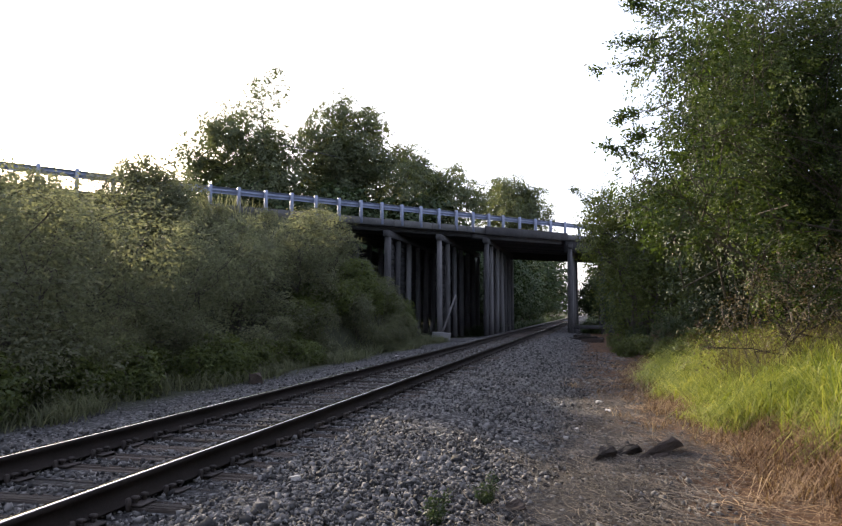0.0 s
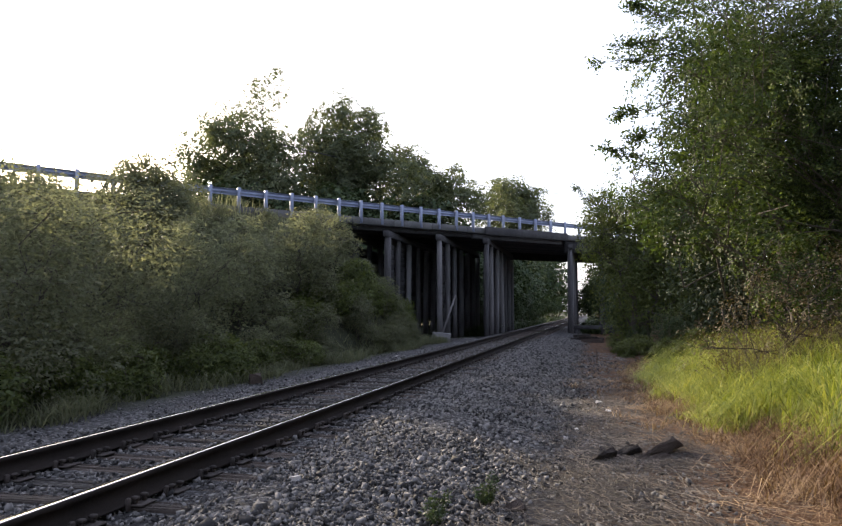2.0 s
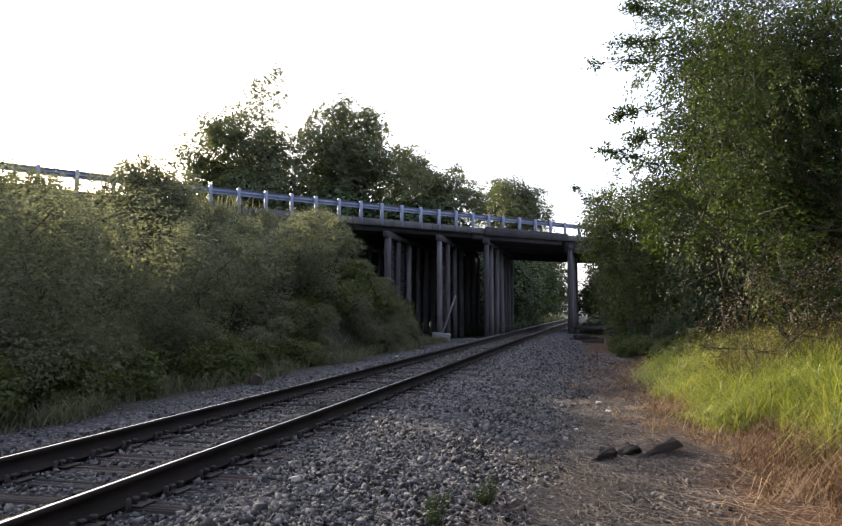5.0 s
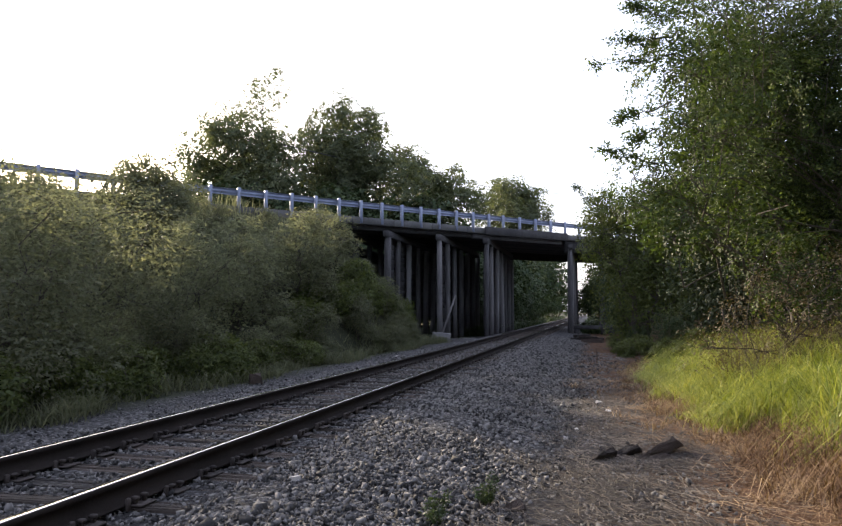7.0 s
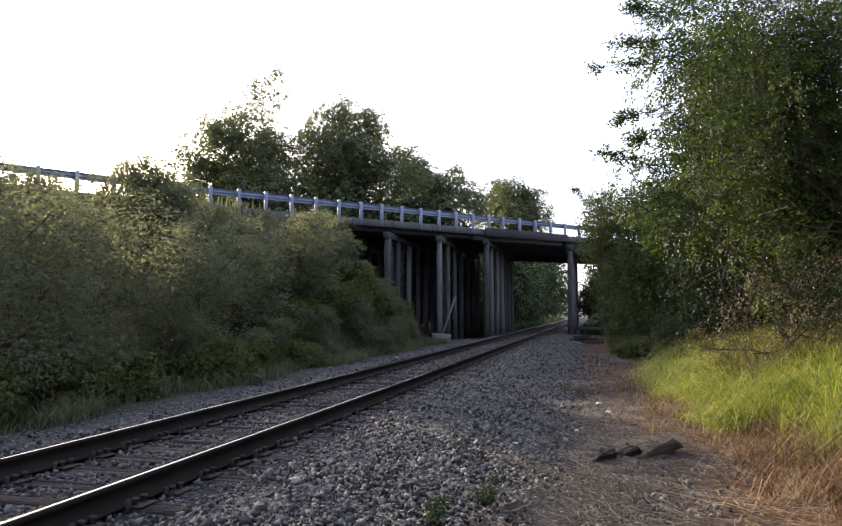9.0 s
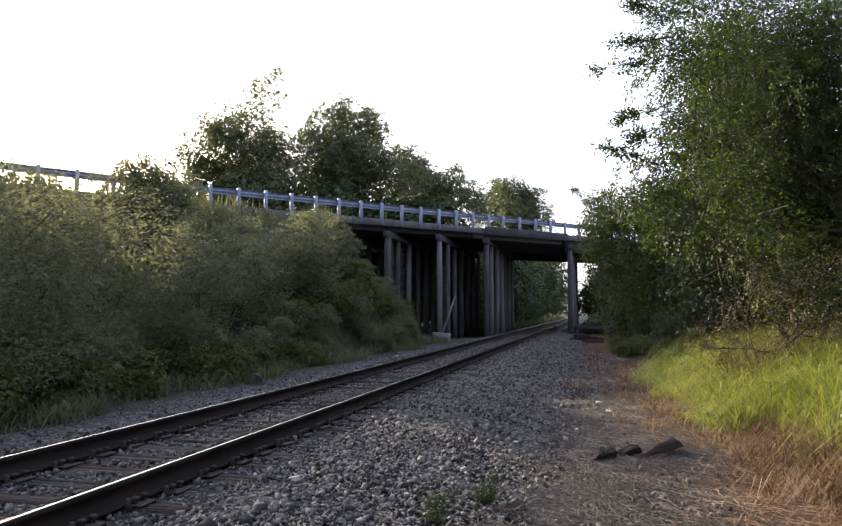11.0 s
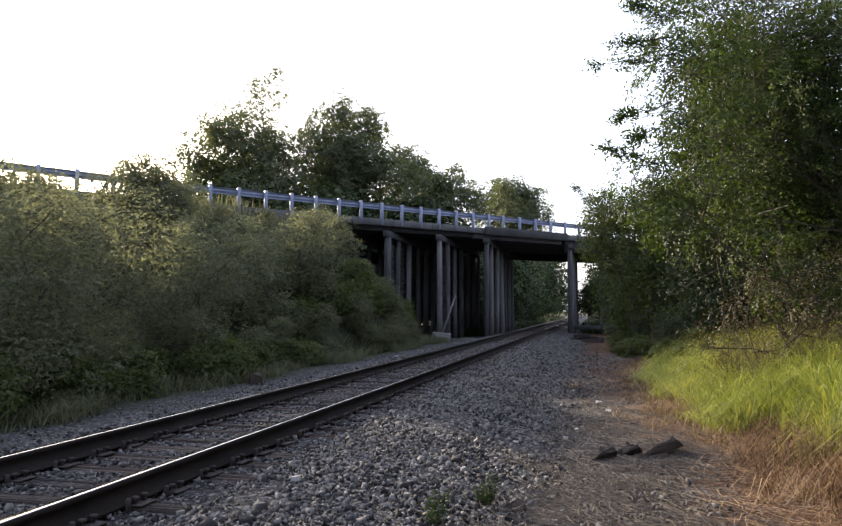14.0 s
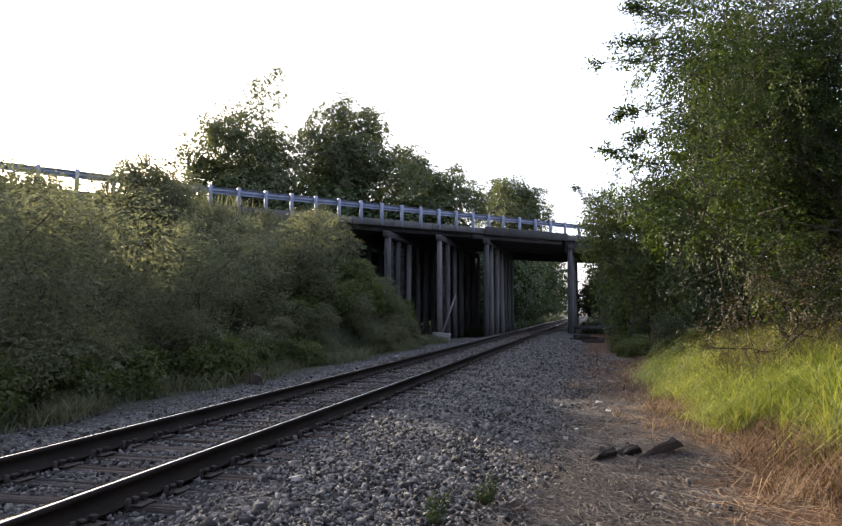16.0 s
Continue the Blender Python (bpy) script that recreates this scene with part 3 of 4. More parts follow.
    # thin airy tree that shows over the others
    cr = [(u, r.normal() * .6, z - .3, q, q, q) for u, z, q in [(0, 18.9, 1.7), (-.6, 20.9, 1.5), (.8, 21.7, 1.2), (-1.2, 19.7, 1.2), (1.6, 20.2, 1), (.5, 17.1, 1.6), (-.4, 15, 2), (.8, 14, 2)]]
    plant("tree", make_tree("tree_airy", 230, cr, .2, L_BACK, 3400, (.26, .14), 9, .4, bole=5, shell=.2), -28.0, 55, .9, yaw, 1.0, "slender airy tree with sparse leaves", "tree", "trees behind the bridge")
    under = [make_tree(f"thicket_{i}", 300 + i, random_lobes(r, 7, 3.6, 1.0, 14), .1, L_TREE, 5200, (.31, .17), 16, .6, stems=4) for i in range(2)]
    # bushes from (-14, 56) to (-12.8, 47.5) added to darken gaps between piles
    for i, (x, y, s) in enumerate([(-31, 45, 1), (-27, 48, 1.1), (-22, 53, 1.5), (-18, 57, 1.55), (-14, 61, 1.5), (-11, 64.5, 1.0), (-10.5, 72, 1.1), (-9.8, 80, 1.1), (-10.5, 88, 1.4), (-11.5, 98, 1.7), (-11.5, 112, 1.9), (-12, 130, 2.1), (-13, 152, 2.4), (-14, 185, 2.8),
                                   # (-14.5, 70) to (-15, 92) are added unseen to shade the track
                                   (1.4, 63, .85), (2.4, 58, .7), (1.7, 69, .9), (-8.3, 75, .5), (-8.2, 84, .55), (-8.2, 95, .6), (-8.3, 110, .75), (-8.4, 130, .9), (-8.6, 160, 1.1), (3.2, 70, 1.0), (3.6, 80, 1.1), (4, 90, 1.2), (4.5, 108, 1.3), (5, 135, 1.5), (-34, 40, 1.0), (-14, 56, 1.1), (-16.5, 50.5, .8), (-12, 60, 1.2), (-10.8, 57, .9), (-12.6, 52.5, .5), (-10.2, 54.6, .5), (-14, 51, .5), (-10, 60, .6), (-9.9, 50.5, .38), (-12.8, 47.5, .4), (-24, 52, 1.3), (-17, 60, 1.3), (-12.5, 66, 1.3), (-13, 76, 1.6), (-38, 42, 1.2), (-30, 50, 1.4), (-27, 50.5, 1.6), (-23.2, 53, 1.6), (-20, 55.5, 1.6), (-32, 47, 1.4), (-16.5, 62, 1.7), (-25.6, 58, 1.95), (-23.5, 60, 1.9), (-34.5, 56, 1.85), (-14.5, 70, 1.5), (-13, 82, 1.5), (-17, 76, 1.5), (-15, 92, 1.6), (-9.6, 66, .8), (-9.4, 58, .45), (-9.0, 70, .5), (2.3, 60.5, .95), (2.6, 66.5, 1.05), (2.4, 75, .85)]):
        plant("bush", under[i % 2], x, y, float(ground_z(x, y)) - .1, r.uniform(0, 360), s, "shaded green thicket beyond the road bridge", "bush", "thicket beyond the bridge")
    # big tree on the bank, with boughs that stir in the wind
    base = float(ground_z(4.1, 16.5)) - .1
    one = [(-2.9, -1.4, 6.8, .9), (-1.9, -.9, 7.4, 1.1), (-.7, -.4, 7.1, 1.2), (.2, -.4, 7.6, 1.2), (.7, -.9, 6.9, 1.2), (-3.3, -1.8, 5.9, .6), (-2.5, -1.3, 6, 1), (-1.3, -.8, 5.9, 1.2), (0, -.3, 6.1, 1.2), (.6, -.8, 5.7, 1.2), (-2.8, -1.5, 4.9, .65), (-2, -1.2, 4.8, 1), (-.8, -.7, 4.8, 1.1), (.2, -.7, 4.6, 1.2), (-3.3, -1.2, 4.1, .5), (-2.6, -1.2, 3.9, .9), (-1.7, -1.2, 3.7, 1), (-3.7, -1.2, 3.9, .55), (-3.5, -1.2, 3.3, .6), (-3.2, -1.3, 4.6, .5), (-3.0, -1.3, 2.7, .6)]
    two = [(-.5, -.7, 3.6, 1.1), (.5, -.6, 3.4, 1.2), (-3.4, -.7, 3.7, .5), (-2.9, -1.6, 3.1, .5), (-2.3, -1.6, 2.6, .55), (-1.1, -1.1, 2.4, .9), (-.1, -1.1, 2.2, 1), (-1.0, -1.4, 1.5, .6), (-.1, -1.5, 1.4, .7), (-2.8, -1, 8.4, 1.1), (-1.5, -.5, 9, 1.4), (-.3, -.5, 8.8, 1.6), (.8, -.5, 9, 1.6), (1.8, -.4, 7.3, 1.6), (1.8, -.3, 5, 1.6), (1.8, -.1, 3, 1.5),
           # upper crown out of view, added to shade the foliage below it
           (-1.5, -.8, 10.6, 1.6), (.2, -1.2, 10.8, 1.8), (1.8, -1, 10.6, 1.9), (1, .6, 11.8, 2), (2.8, -1.6, 8.4, 1.8), (3, -1.2, 6, 1.7), (3, -1, 3.6, 1.6)]
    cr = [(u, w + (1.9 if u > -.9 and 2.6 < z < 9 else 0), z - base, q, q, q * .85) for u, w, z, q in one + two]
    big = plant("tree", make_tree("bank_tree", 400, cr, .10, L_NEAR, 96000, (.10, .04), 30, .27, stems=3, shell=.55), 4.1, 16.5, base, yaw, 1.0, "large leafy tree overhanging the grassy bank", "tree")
    for i, (p, q) in enumerate([((1.60, 14.1, 6.25), (.09, 13.74, 6.02)), ((1.22, 14.36, 4.15), (.20, 14.08, 4.44)), ((1.48, 14.14, 5.31), (.44, 13.9, 4.97)), ((1.34, 14.38, 7.15), (.67, 14.2, 7.42)), ((1.27, 14.12, 4.79), (.61, 13.97, 4.56)), ((1.56, 14.17, 6.6), (.33, 13.87, 6.44))]):
        BOUGHS.append((bough(big, 500 + i, p, q, L_NEAR), i))
    # tree close behind it, its leaves darkened to stand in for deep shade
    base = float(ground_z(5.1, 21.9)) - .1
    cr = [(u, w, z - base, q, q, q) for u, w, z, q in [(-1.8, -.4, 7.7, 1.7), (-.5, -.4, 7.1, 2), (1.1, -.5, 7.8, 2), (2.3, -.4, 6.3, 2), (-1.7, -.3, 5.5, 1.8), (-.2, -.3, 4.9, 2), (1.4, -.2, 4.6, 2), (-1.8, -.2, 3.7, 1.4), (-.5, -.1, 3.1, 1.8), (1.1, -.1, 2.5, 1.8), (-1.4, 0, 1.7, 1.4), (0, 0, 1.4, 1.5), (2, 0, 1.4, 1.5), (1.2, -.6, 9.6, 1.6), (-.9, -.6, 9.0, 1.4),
                                                       # lobes added to keep the sun off the tree in front
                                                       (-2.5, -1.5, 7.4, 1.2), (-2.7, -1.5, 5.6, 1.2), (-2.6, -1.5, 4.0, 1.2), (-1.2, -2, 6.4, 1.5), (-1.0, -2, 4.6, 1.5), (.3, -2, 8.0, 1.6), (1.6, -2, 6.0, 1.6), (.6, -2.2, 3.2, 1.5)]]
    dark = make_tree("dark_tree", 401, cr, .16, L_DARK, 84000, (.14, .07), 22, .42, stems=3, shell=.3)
    plant("tree", dark, 5.1, 21.9, base, yaw, 1.0, "tree behind the overhanging tree, its leaves darkened for shade", "tree", "trees on the bank")
    # two copies out of view on the right, added to block sky light
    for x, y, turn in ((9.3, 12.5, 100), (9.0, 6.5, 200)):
        plant("tree", dark, x, y, float(ground_z(x, y)) - .1, turn, 1.0, "tree added out of view to keep sky light off the bank", "tree", "trees on the bank")
    # thickets beside and behind the viewpoint, unseen, added to cut down sky light
    for x, y, q in ((12.5, 8, 1.3), (10, 2, 1.3), (5.5, -2.6, 1.2), (3, -9, 1.2)):
        plant("bush", under[0], x, y, float(ground_z(x, y)) - .1, x * 40, q, "thicket added out of view to dim the path and bank", "bush", "bushes beside the path")
    # tangled half-dry bramble under the big tree
    cr = [(u, w, z, q, q, q * .8) for u, w, z, q in [(-1.4, 0, .5, .5), (-.7, .2, .9, .6), (0, 0, .7, .7), (.8, .1, 1.0, .7), (1.5, 0, .7, .7), (.3, .5, 1.7, .7), (1.2, .5, 1.9, .7), (-.4, .4, 1.5, .5), (2.2, .2, 1.3, .8)]]
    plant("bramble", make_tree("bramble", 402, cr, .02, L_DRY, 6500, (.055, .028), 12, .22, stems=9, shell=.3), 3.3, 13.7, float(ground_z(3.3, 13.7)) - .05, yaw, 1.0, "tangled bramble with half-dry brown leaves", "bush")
    # bush beside the path in front of the bridge
    base = float(ground_z(1.8, 31.4)) - .1
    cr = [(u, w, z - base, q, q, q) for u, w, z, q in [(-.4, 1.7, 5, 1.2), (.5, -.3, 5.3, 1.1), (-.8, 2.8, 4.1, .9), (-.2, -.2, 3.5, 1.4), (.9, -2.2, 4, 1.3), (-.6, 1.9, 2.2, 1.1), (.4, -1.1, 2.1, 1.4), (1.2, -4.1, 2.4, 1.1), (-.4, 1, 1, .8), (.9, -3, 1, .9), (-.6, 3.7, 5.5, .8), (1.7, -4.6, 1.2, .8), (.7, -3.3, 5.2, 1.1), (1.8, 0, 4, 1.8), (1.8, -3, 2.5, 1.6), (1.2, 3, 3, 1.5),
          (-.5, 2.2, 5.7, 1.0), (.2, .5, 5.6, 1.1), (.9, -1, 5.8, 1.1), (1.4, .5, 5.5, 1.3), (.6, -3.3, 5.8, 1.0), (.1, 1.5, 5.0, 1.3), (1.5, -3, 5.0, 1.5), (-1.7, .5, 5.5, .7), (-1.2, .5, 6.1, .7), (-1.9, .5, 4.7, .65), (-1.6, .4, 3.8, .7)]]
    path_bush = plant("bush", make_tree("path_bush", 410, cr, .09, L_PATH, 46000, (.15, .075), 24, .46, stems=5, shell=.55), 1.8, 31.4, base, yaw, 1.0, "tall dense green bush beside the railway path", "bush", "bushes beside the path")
    BOUGHS.append((bough(path_bush, 520, (.55, 33.9, 5.92), (-.86, 33.48, 7.01), L_TREE, 1.4), 6))
    bank = [make_tree(f"bank_bush_{i}", 411 + i, random_lobes(r, 5.2, 2.3, .5, 12), .07, L_TREE, 8000, (.15, .075), 14, .34, stems=5) for i in range(2)]
    for i, (x, y, s) in enumerate([(2.4, 38, .95), (2.2, 44, 1.0), (4.6, 28, 1.0), (3.0, 52, 1.0), (5, 34, 1.2), (6.5, 26, 1.4), (5.5, 42, 1.4), (2.4, 26.8, .3), (1.7, 30.5, .25), (1.4, 34.5, .25), (3.2, 24.0, .35), (9, 17, 1.3)]):
        plant("bush", bank[i % 2], x, y, float(ground_z(x, y)) - .1, r.uniform(0, 360), s, "leafy green bush beside the railway path", "bush", "bushes beside the path")
    low = [make_tree(f"low_weed_{i}", 430 + i, random_lobes(r, .75, .55, .1, 9), .012, L_PATH, 3200, (.075, .036), 10, .13, stems=6, shell=.4) for i in range(2)]
    for i, (x, y, q) in enumerate([(2.1, 22.4, 1.0), (2.3, 19.6, .8), (1.0, 26.5, .8), (1.7, 25.2, 1.1), (.9, 29, .9), (2.7, 18.4, .8), (1.5, 27.8, 1.1), (3.1, 17.0, .8), (2.7, 21.0, 1.1), (.8, 31.5, .9)]):
        plant("leafy_weed", low[i % 2], x, y, float(ground_z(x, y)) - .04, r.uniform(0, 360), q, "low leafy green weed in the shade of the bushes", "weed", "weeds under the bushes")
    for i in range(46):
        y = 7.5 + i * .66 + r.normal() * .3
        x = -8.75 - abs(r.normal()) * .55 - (.5 + .8 * r.random() if y > 22 else 0)
        plant("leafy_weed", low[i % 2], x, y, float(ground_z(x, y)) - .04, r.uniform(0, 360), r.uniform(.9, 1.5) * (1.2 if y > 22 else 1), "leafy green weed at the foot of the embankment bushes", "weed", "weeds along the embankment")
    # far line of trees that closes the view
    pts, _ = crown_points(r, [(x, 330 + r.uniform(-20, 20), 3, 9, 6, r.uniform(4, 7)) for x in np.arange(-260, 260, 11) if abs(x + 3) > 3], 16000, 16, 2.0)
    v, f = leaf_quads(r, pts, 1.3, .8)
    tagged(part("far_trees", np_mesh("far_trees", v, f, L_TREE)), "distant line of green woods", "trees", kind="stuff")


BOUGHS = []


def bough(tree, seed, p, q, leaf_mat, big=1.0):
    """A leafy branch from p to q, a part of its tree that turns about its foot."""
    r = np.random.default_rng(seed)
    inv = (Matrix.LocRotScale(tree.location, tree.rotation_euler, tree.scale)).inverted()
    a, b = inv @ Vector(p), inv @ Vector(q)
    d = np.array(b - a)
    pts = wobbly(r, (0, 0, 0), d, 7, .03)
    wood = Geo().tube(pts, np.linspace(.018, .004, 7) * big, 5)
    spots = []
    for k in range(14):
        t = r.uniform(.1, 1)
        c = d * t
        e = c + (rand_unit(r, 1)[0] * .32 * (1.15 - t) + d * .12) * big
        wood.tube([c, (c + e) / 2 + r.normal(size=3) * .02, e], [.005, .004, .002], 4, False)
        m = 22
        spots.append(c + (e - c) * r.random((m, 1)) + r.normal(size=(m, 3)) * .07 * big)
    v, f = leaf_quads(r, np.vstack(spots), .12 * big, .04 * big)
    ob = part("bough", wood.mesh("bough", M_BARK, True), tree, "", Matrix.Translation(a))
    part("leaves", np_mesh("bough_leaves", v, f, leaf_mat), ob)
    return ob


vegetation()


# ---------------------------------------------------------------- grass, straw, stones
def blades(r, xy, height, width, lean, droop=.5, flat=False):
    """Tapered bent blades standing on the ground at each place."""
    n = len(xy)
    z = ground_z(xy[:, 0], xy[:, 1])
    base = np.column_stack([xy, z - .01])
    a = r.random(n) * 2 * np.pi
    d = np.column_stack([np.cos(a), np.sin(a), np.zeros(n)])
    side = np.column_stack([-np.sin(a), np.cos(a), np.zeros(n)])
    h = (np.asarray(height) * r.uniform(.5, 1.2, n))[:, None]
    ln = np.abs(lean * r.normal(1, .5, n))[:, None]
    w = (width * r.uniform(.6, 1.3, n))[:, None]
    upv = np.array([0, 0, 1.0])
    p1 = base + h * (.45 * upv + d * ln * .25)
    p2 = base + h * (.80 * upv + d * ln * .65)
    p3 = base + h * ((1 - droop * ln * .6) * upv + d * ln * 1.15)
    v = np.stack([base - side * w, base + side * w, p1 + side * w * .9, p1 - side * w * .9, p2 + side * w * .6, p2 - side * w * .6, p3 + side * w * .12, p3 - side * w * .12], 1)
    i = np.arange(n)[:, None] * 8
    f = np.concatenate([i + np.array([[0, 1, 2, 3]]), i + np.array([[3, 2, 4, 5]]), i + np.array([[5, 4, 6, 7]])])
    return v.reshape(-1, 3), f


def grass_edge(y):
    """Where the green grass begins, across the path."""
    return np.interp(y, [5, 7.4, 9.2, 10.2, 14, 17.2, 19.5, 24, 40], [3.0, 2.38, 2.40, 1.72, 1.4, 1.18, 1.35, 2.0, 2.0])


def ground_cover():
    r = np.random.default_rng(31)
    # tall green grass, in tufts
    cy = np.concatenate([r.uniform(5.5, 22, 620), r.uniform(10.1, 11.6, 30), r.uniform(14, 18.5, 40)])
    cx = grass_edge(cy) + np.abs(r.normal(0, 1.5, len(cy))) * np.where(np.arange(len(cy)) < 620, 1, .3) + .22 * np.sin(cy * 2.1) + .12 * np.sin(cy * 5.3)
    tall = r.uniform(.6, 1.35, len(cy)) * np.interp(cx - grass_edge(cy), [0, .5, 1.5], [.6, 1, 1.1])
    k = r.integers(28, 72, len(cy))
    xy = np.column_stack([np.repeat(cx, k), np.repeat(cy, k)]) + r.normal(0, .10, (k.sum(), 2))
    v, f = blades(r, xy, .43 * np.repeat(tall, k), .0080, .95, .85)
    tagged(part("grass", np_mesh("grass", v, f, L_GRASS)), "tall sunlit yellow-green grass on the bank", "grass", kind="stuff")
    # verge weeds under the bushes
    cy = r.uniform(5, 38, 480)
    cx = -8.2 - np.abs(r.normal(0, .7, len(cy))) + .3 * np.sin(cy * .9)
    k = r.integers(8, 32, len(cy))
    xy = np.column_stack([np.repeat(cx, k), np.repeat(cy, k)]) + r.normal(0, .16, (k.sum(), 2))
    v, f = blades(r, xy, .34 * np.repeat(r.uniform(.5, 1.4, len(cy)), k), .009, .8)
    xy = np.column_stack([r.uniform(-12, -8.3, 1800), r.uniform(26, 37, 1800)])
    va, fa = blades(r, xy, .5, .012, .8)
    xy = np.vstack([np.column_stack([r.uniform(-17, -12.5, 900), r.uniform(23, 29.5, 900)]), np.column_stack([r.uniform(-21, -15, 300), r.uniform(17, 23, 300)])])
    vb, fb = blades(r, xy, .95, .014, .45)
    v, f = np.vstack([v, va, vb]), np.vstack([f, fa + len(v), fb + len(v) + len(va)])
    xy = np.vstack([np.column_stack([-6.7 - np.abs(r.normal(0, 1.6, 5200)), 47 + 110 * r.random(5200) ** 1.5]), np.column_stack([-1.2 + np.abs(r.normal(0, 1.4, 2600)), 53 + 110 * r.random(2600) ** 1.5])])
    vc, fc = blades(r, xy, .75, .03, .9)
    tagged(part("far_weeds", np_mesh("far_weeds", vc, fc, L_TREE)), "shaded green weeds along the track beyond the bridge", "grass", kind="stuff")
    tagged(part("verge_grass", np_mesh("verge_grass", v, f, L_BUSH)), "shaded green weeds at the foot of the bushes", "grass", kind="stuff")
    # dead brown grass in front of the green
    cy = r.uniform(3.8, 22, 620)
    cx = grass_edge(cy) - r.gamma(1.2, .33, len(cy)) + .40
    k = r.integers(8, 34, len(cy))
    xy = np.column_stack([np.repeat(cx, k), np.repeat(cy, k)]) + r.normal(0, .09, (k.sum(), 2))
    v, f = blades(r, xy, .20 * np.repeat(r.uniform(.5, 1.4, len(cy)), k), .0045, 1.6, .9)
    cy = r.uniform(3.6, 9, 420)
    cx = grass_edge(cy) + r.uniform(-.75, 1.2, len(cy))
    k = r.integers(10, 36, len(cy))
    xy = np.column_stack([np.repeat(cx, k), np.repeat(cy, k)]) + r.normal(0, .10, (k.sum(), 2))
    v2, f2 = blades(r, xy, .27 * np.repeat(r.uniform(.4, 1.4, len(cy)), k), .0042, 1.6, .9)
    tagged(part("dead_grass", np_mesh("dead_grass", np.vstack([v, v2]), np.vstack([f, f2 + len(v)]), L_STRAW)), "dead orange-brown grass along the path", "grass", kind="stuff")
    # straw lying on the path
    n = 13000
    y = 3.6 + r.gamma(2.2, 3.6, 260)
    at = r.choice(260, n)
    x = r.normal(.4, .6, 260)[at] + r.normal(0, .16, n)
    y = y[at] + r.normal(0, .2, n)
    v, f = lying(r, np.column_stack([x, y]), .22, .0025)
    n = 14000
    y = 3.4 + r.gamma(1.6, 2.6, 160)
    at = r.choice(160, n)
    x = (grass_edge(y) + r.normal(-.3, .5, 160))[at] + r.normal(0, .17, n)
    y = y[at] + r.normal(0, .2, n)
    v2, f2 = lying(r, np.column_stack([x, y]), .21, .0034)
    tagged(part("straw", np_mesh("straw", v, f, L_STRAWGREY)), "dry grey straw scattered over the path", "straw", kind="stuff")
    tagged(part("brown_straw", np_mesh("brown_straw", v2, f2, L_STRAW)), "matted brown straw before the grass", "straw", kind="stuff")


def lying(r, xy, length, width):
    """Thin bent straws that lie on the ground."""
    n = len(xy)
    a = r.normal(2.6, .9, n)
    L = length * r.uniform(.3, 1.5, n)
    bend = r.normal(0, .22, n)
    lift = r.uniform(.004, .03, n)
    rows = []
    for t in (-.5, -.16, .16, .5):
        ang = a + bend * t
        px, py = xy[:, 0] + np.cos(ang) * L * t, xy[:, 1] + np.sin(ang) * L * t
        pz = ground_z(px, py) + lift + .03 * (t + .5) * r.uniform(-.3, 1, n)
        w = width * (1.1 - abs(t))
        rows.append(np.column_stack([px - np.sin(ang) * w, py + np.cos(ang) * w, pz]))
        rows.append(np.column_stack([px + np.sin(ang) * w, py - np.cos(ang) * w, pz + width * .6]))
    v = np.stack(rows, 1).reshape(-1, 3)
    i = np.arange(n)[:, None] * 8
    f = np.concatenate([i + np.array([[k, k + 1, k + 3, k + 2]]) for k in (0, 2, 4)])
    return v, f


CHIP_V = np.array([(x, y, z) for x in (-.75, .75) for y in (-.75, .75) for z in (-.75, .75)])
CHIP_F = np.array([(0, 1, 3, 2), (4, 6, 7, 5), (0, 4, 5, 1), (2, 3, 7, 6), (0, 2, 6, 4), (1, 5, 7, 3)])


def stones(name, r, xy, size, sink, label):
    n = len(xy)
    z = ground_z(xy[:, 0], xy[:, 1])
    s = size * np.exp(r.normal(0, .36, n)) * (1 + .008 * np.clip(xy[:, 1] - 8, 0, 30))
    k = len(CHIP_V)
    v = CHIP_V[None] * (1 + r.uniform(-.42, .16, (n, k, 1))) + r.normal(0, .10, (n, k, 3))
    v = v * (s[:, None] * r.uniform(.5, 1.35, (n, 3)))[:, None]
    q = r.normal(size=(n, 4))
    q /= np.linalg.norm(q, axis=1)[:, None]
    w, a, b, c = q.T
    R = np.stack([1 - 2 * (b * b + c * c), 2 * (a * b - c * w), 2 * (a * c + b * w), 2 * (a * b + c * w), 1 - 2 * (a * a + c * c), 2 * (b * c - a * w), 2 * (a * c - b * w), 2 * (b * c + a * w), 1 - 2 * (a * a + b * b)], 1).reshape(-1, 3, 3)
    v = np.einsum("nij,nkj->nki", R, v)
    v += np.column_stack([xy, z + s * sink])[:, None]
    f = (CHIP_F[None] + np.arange(n)[:, None, None] * k).reshape(-1, 4)
    return tagged(part(name, np_mesh(name, v.reshape(-1, 3), f, M_STONE)), label, "ballast", kind="stuff")


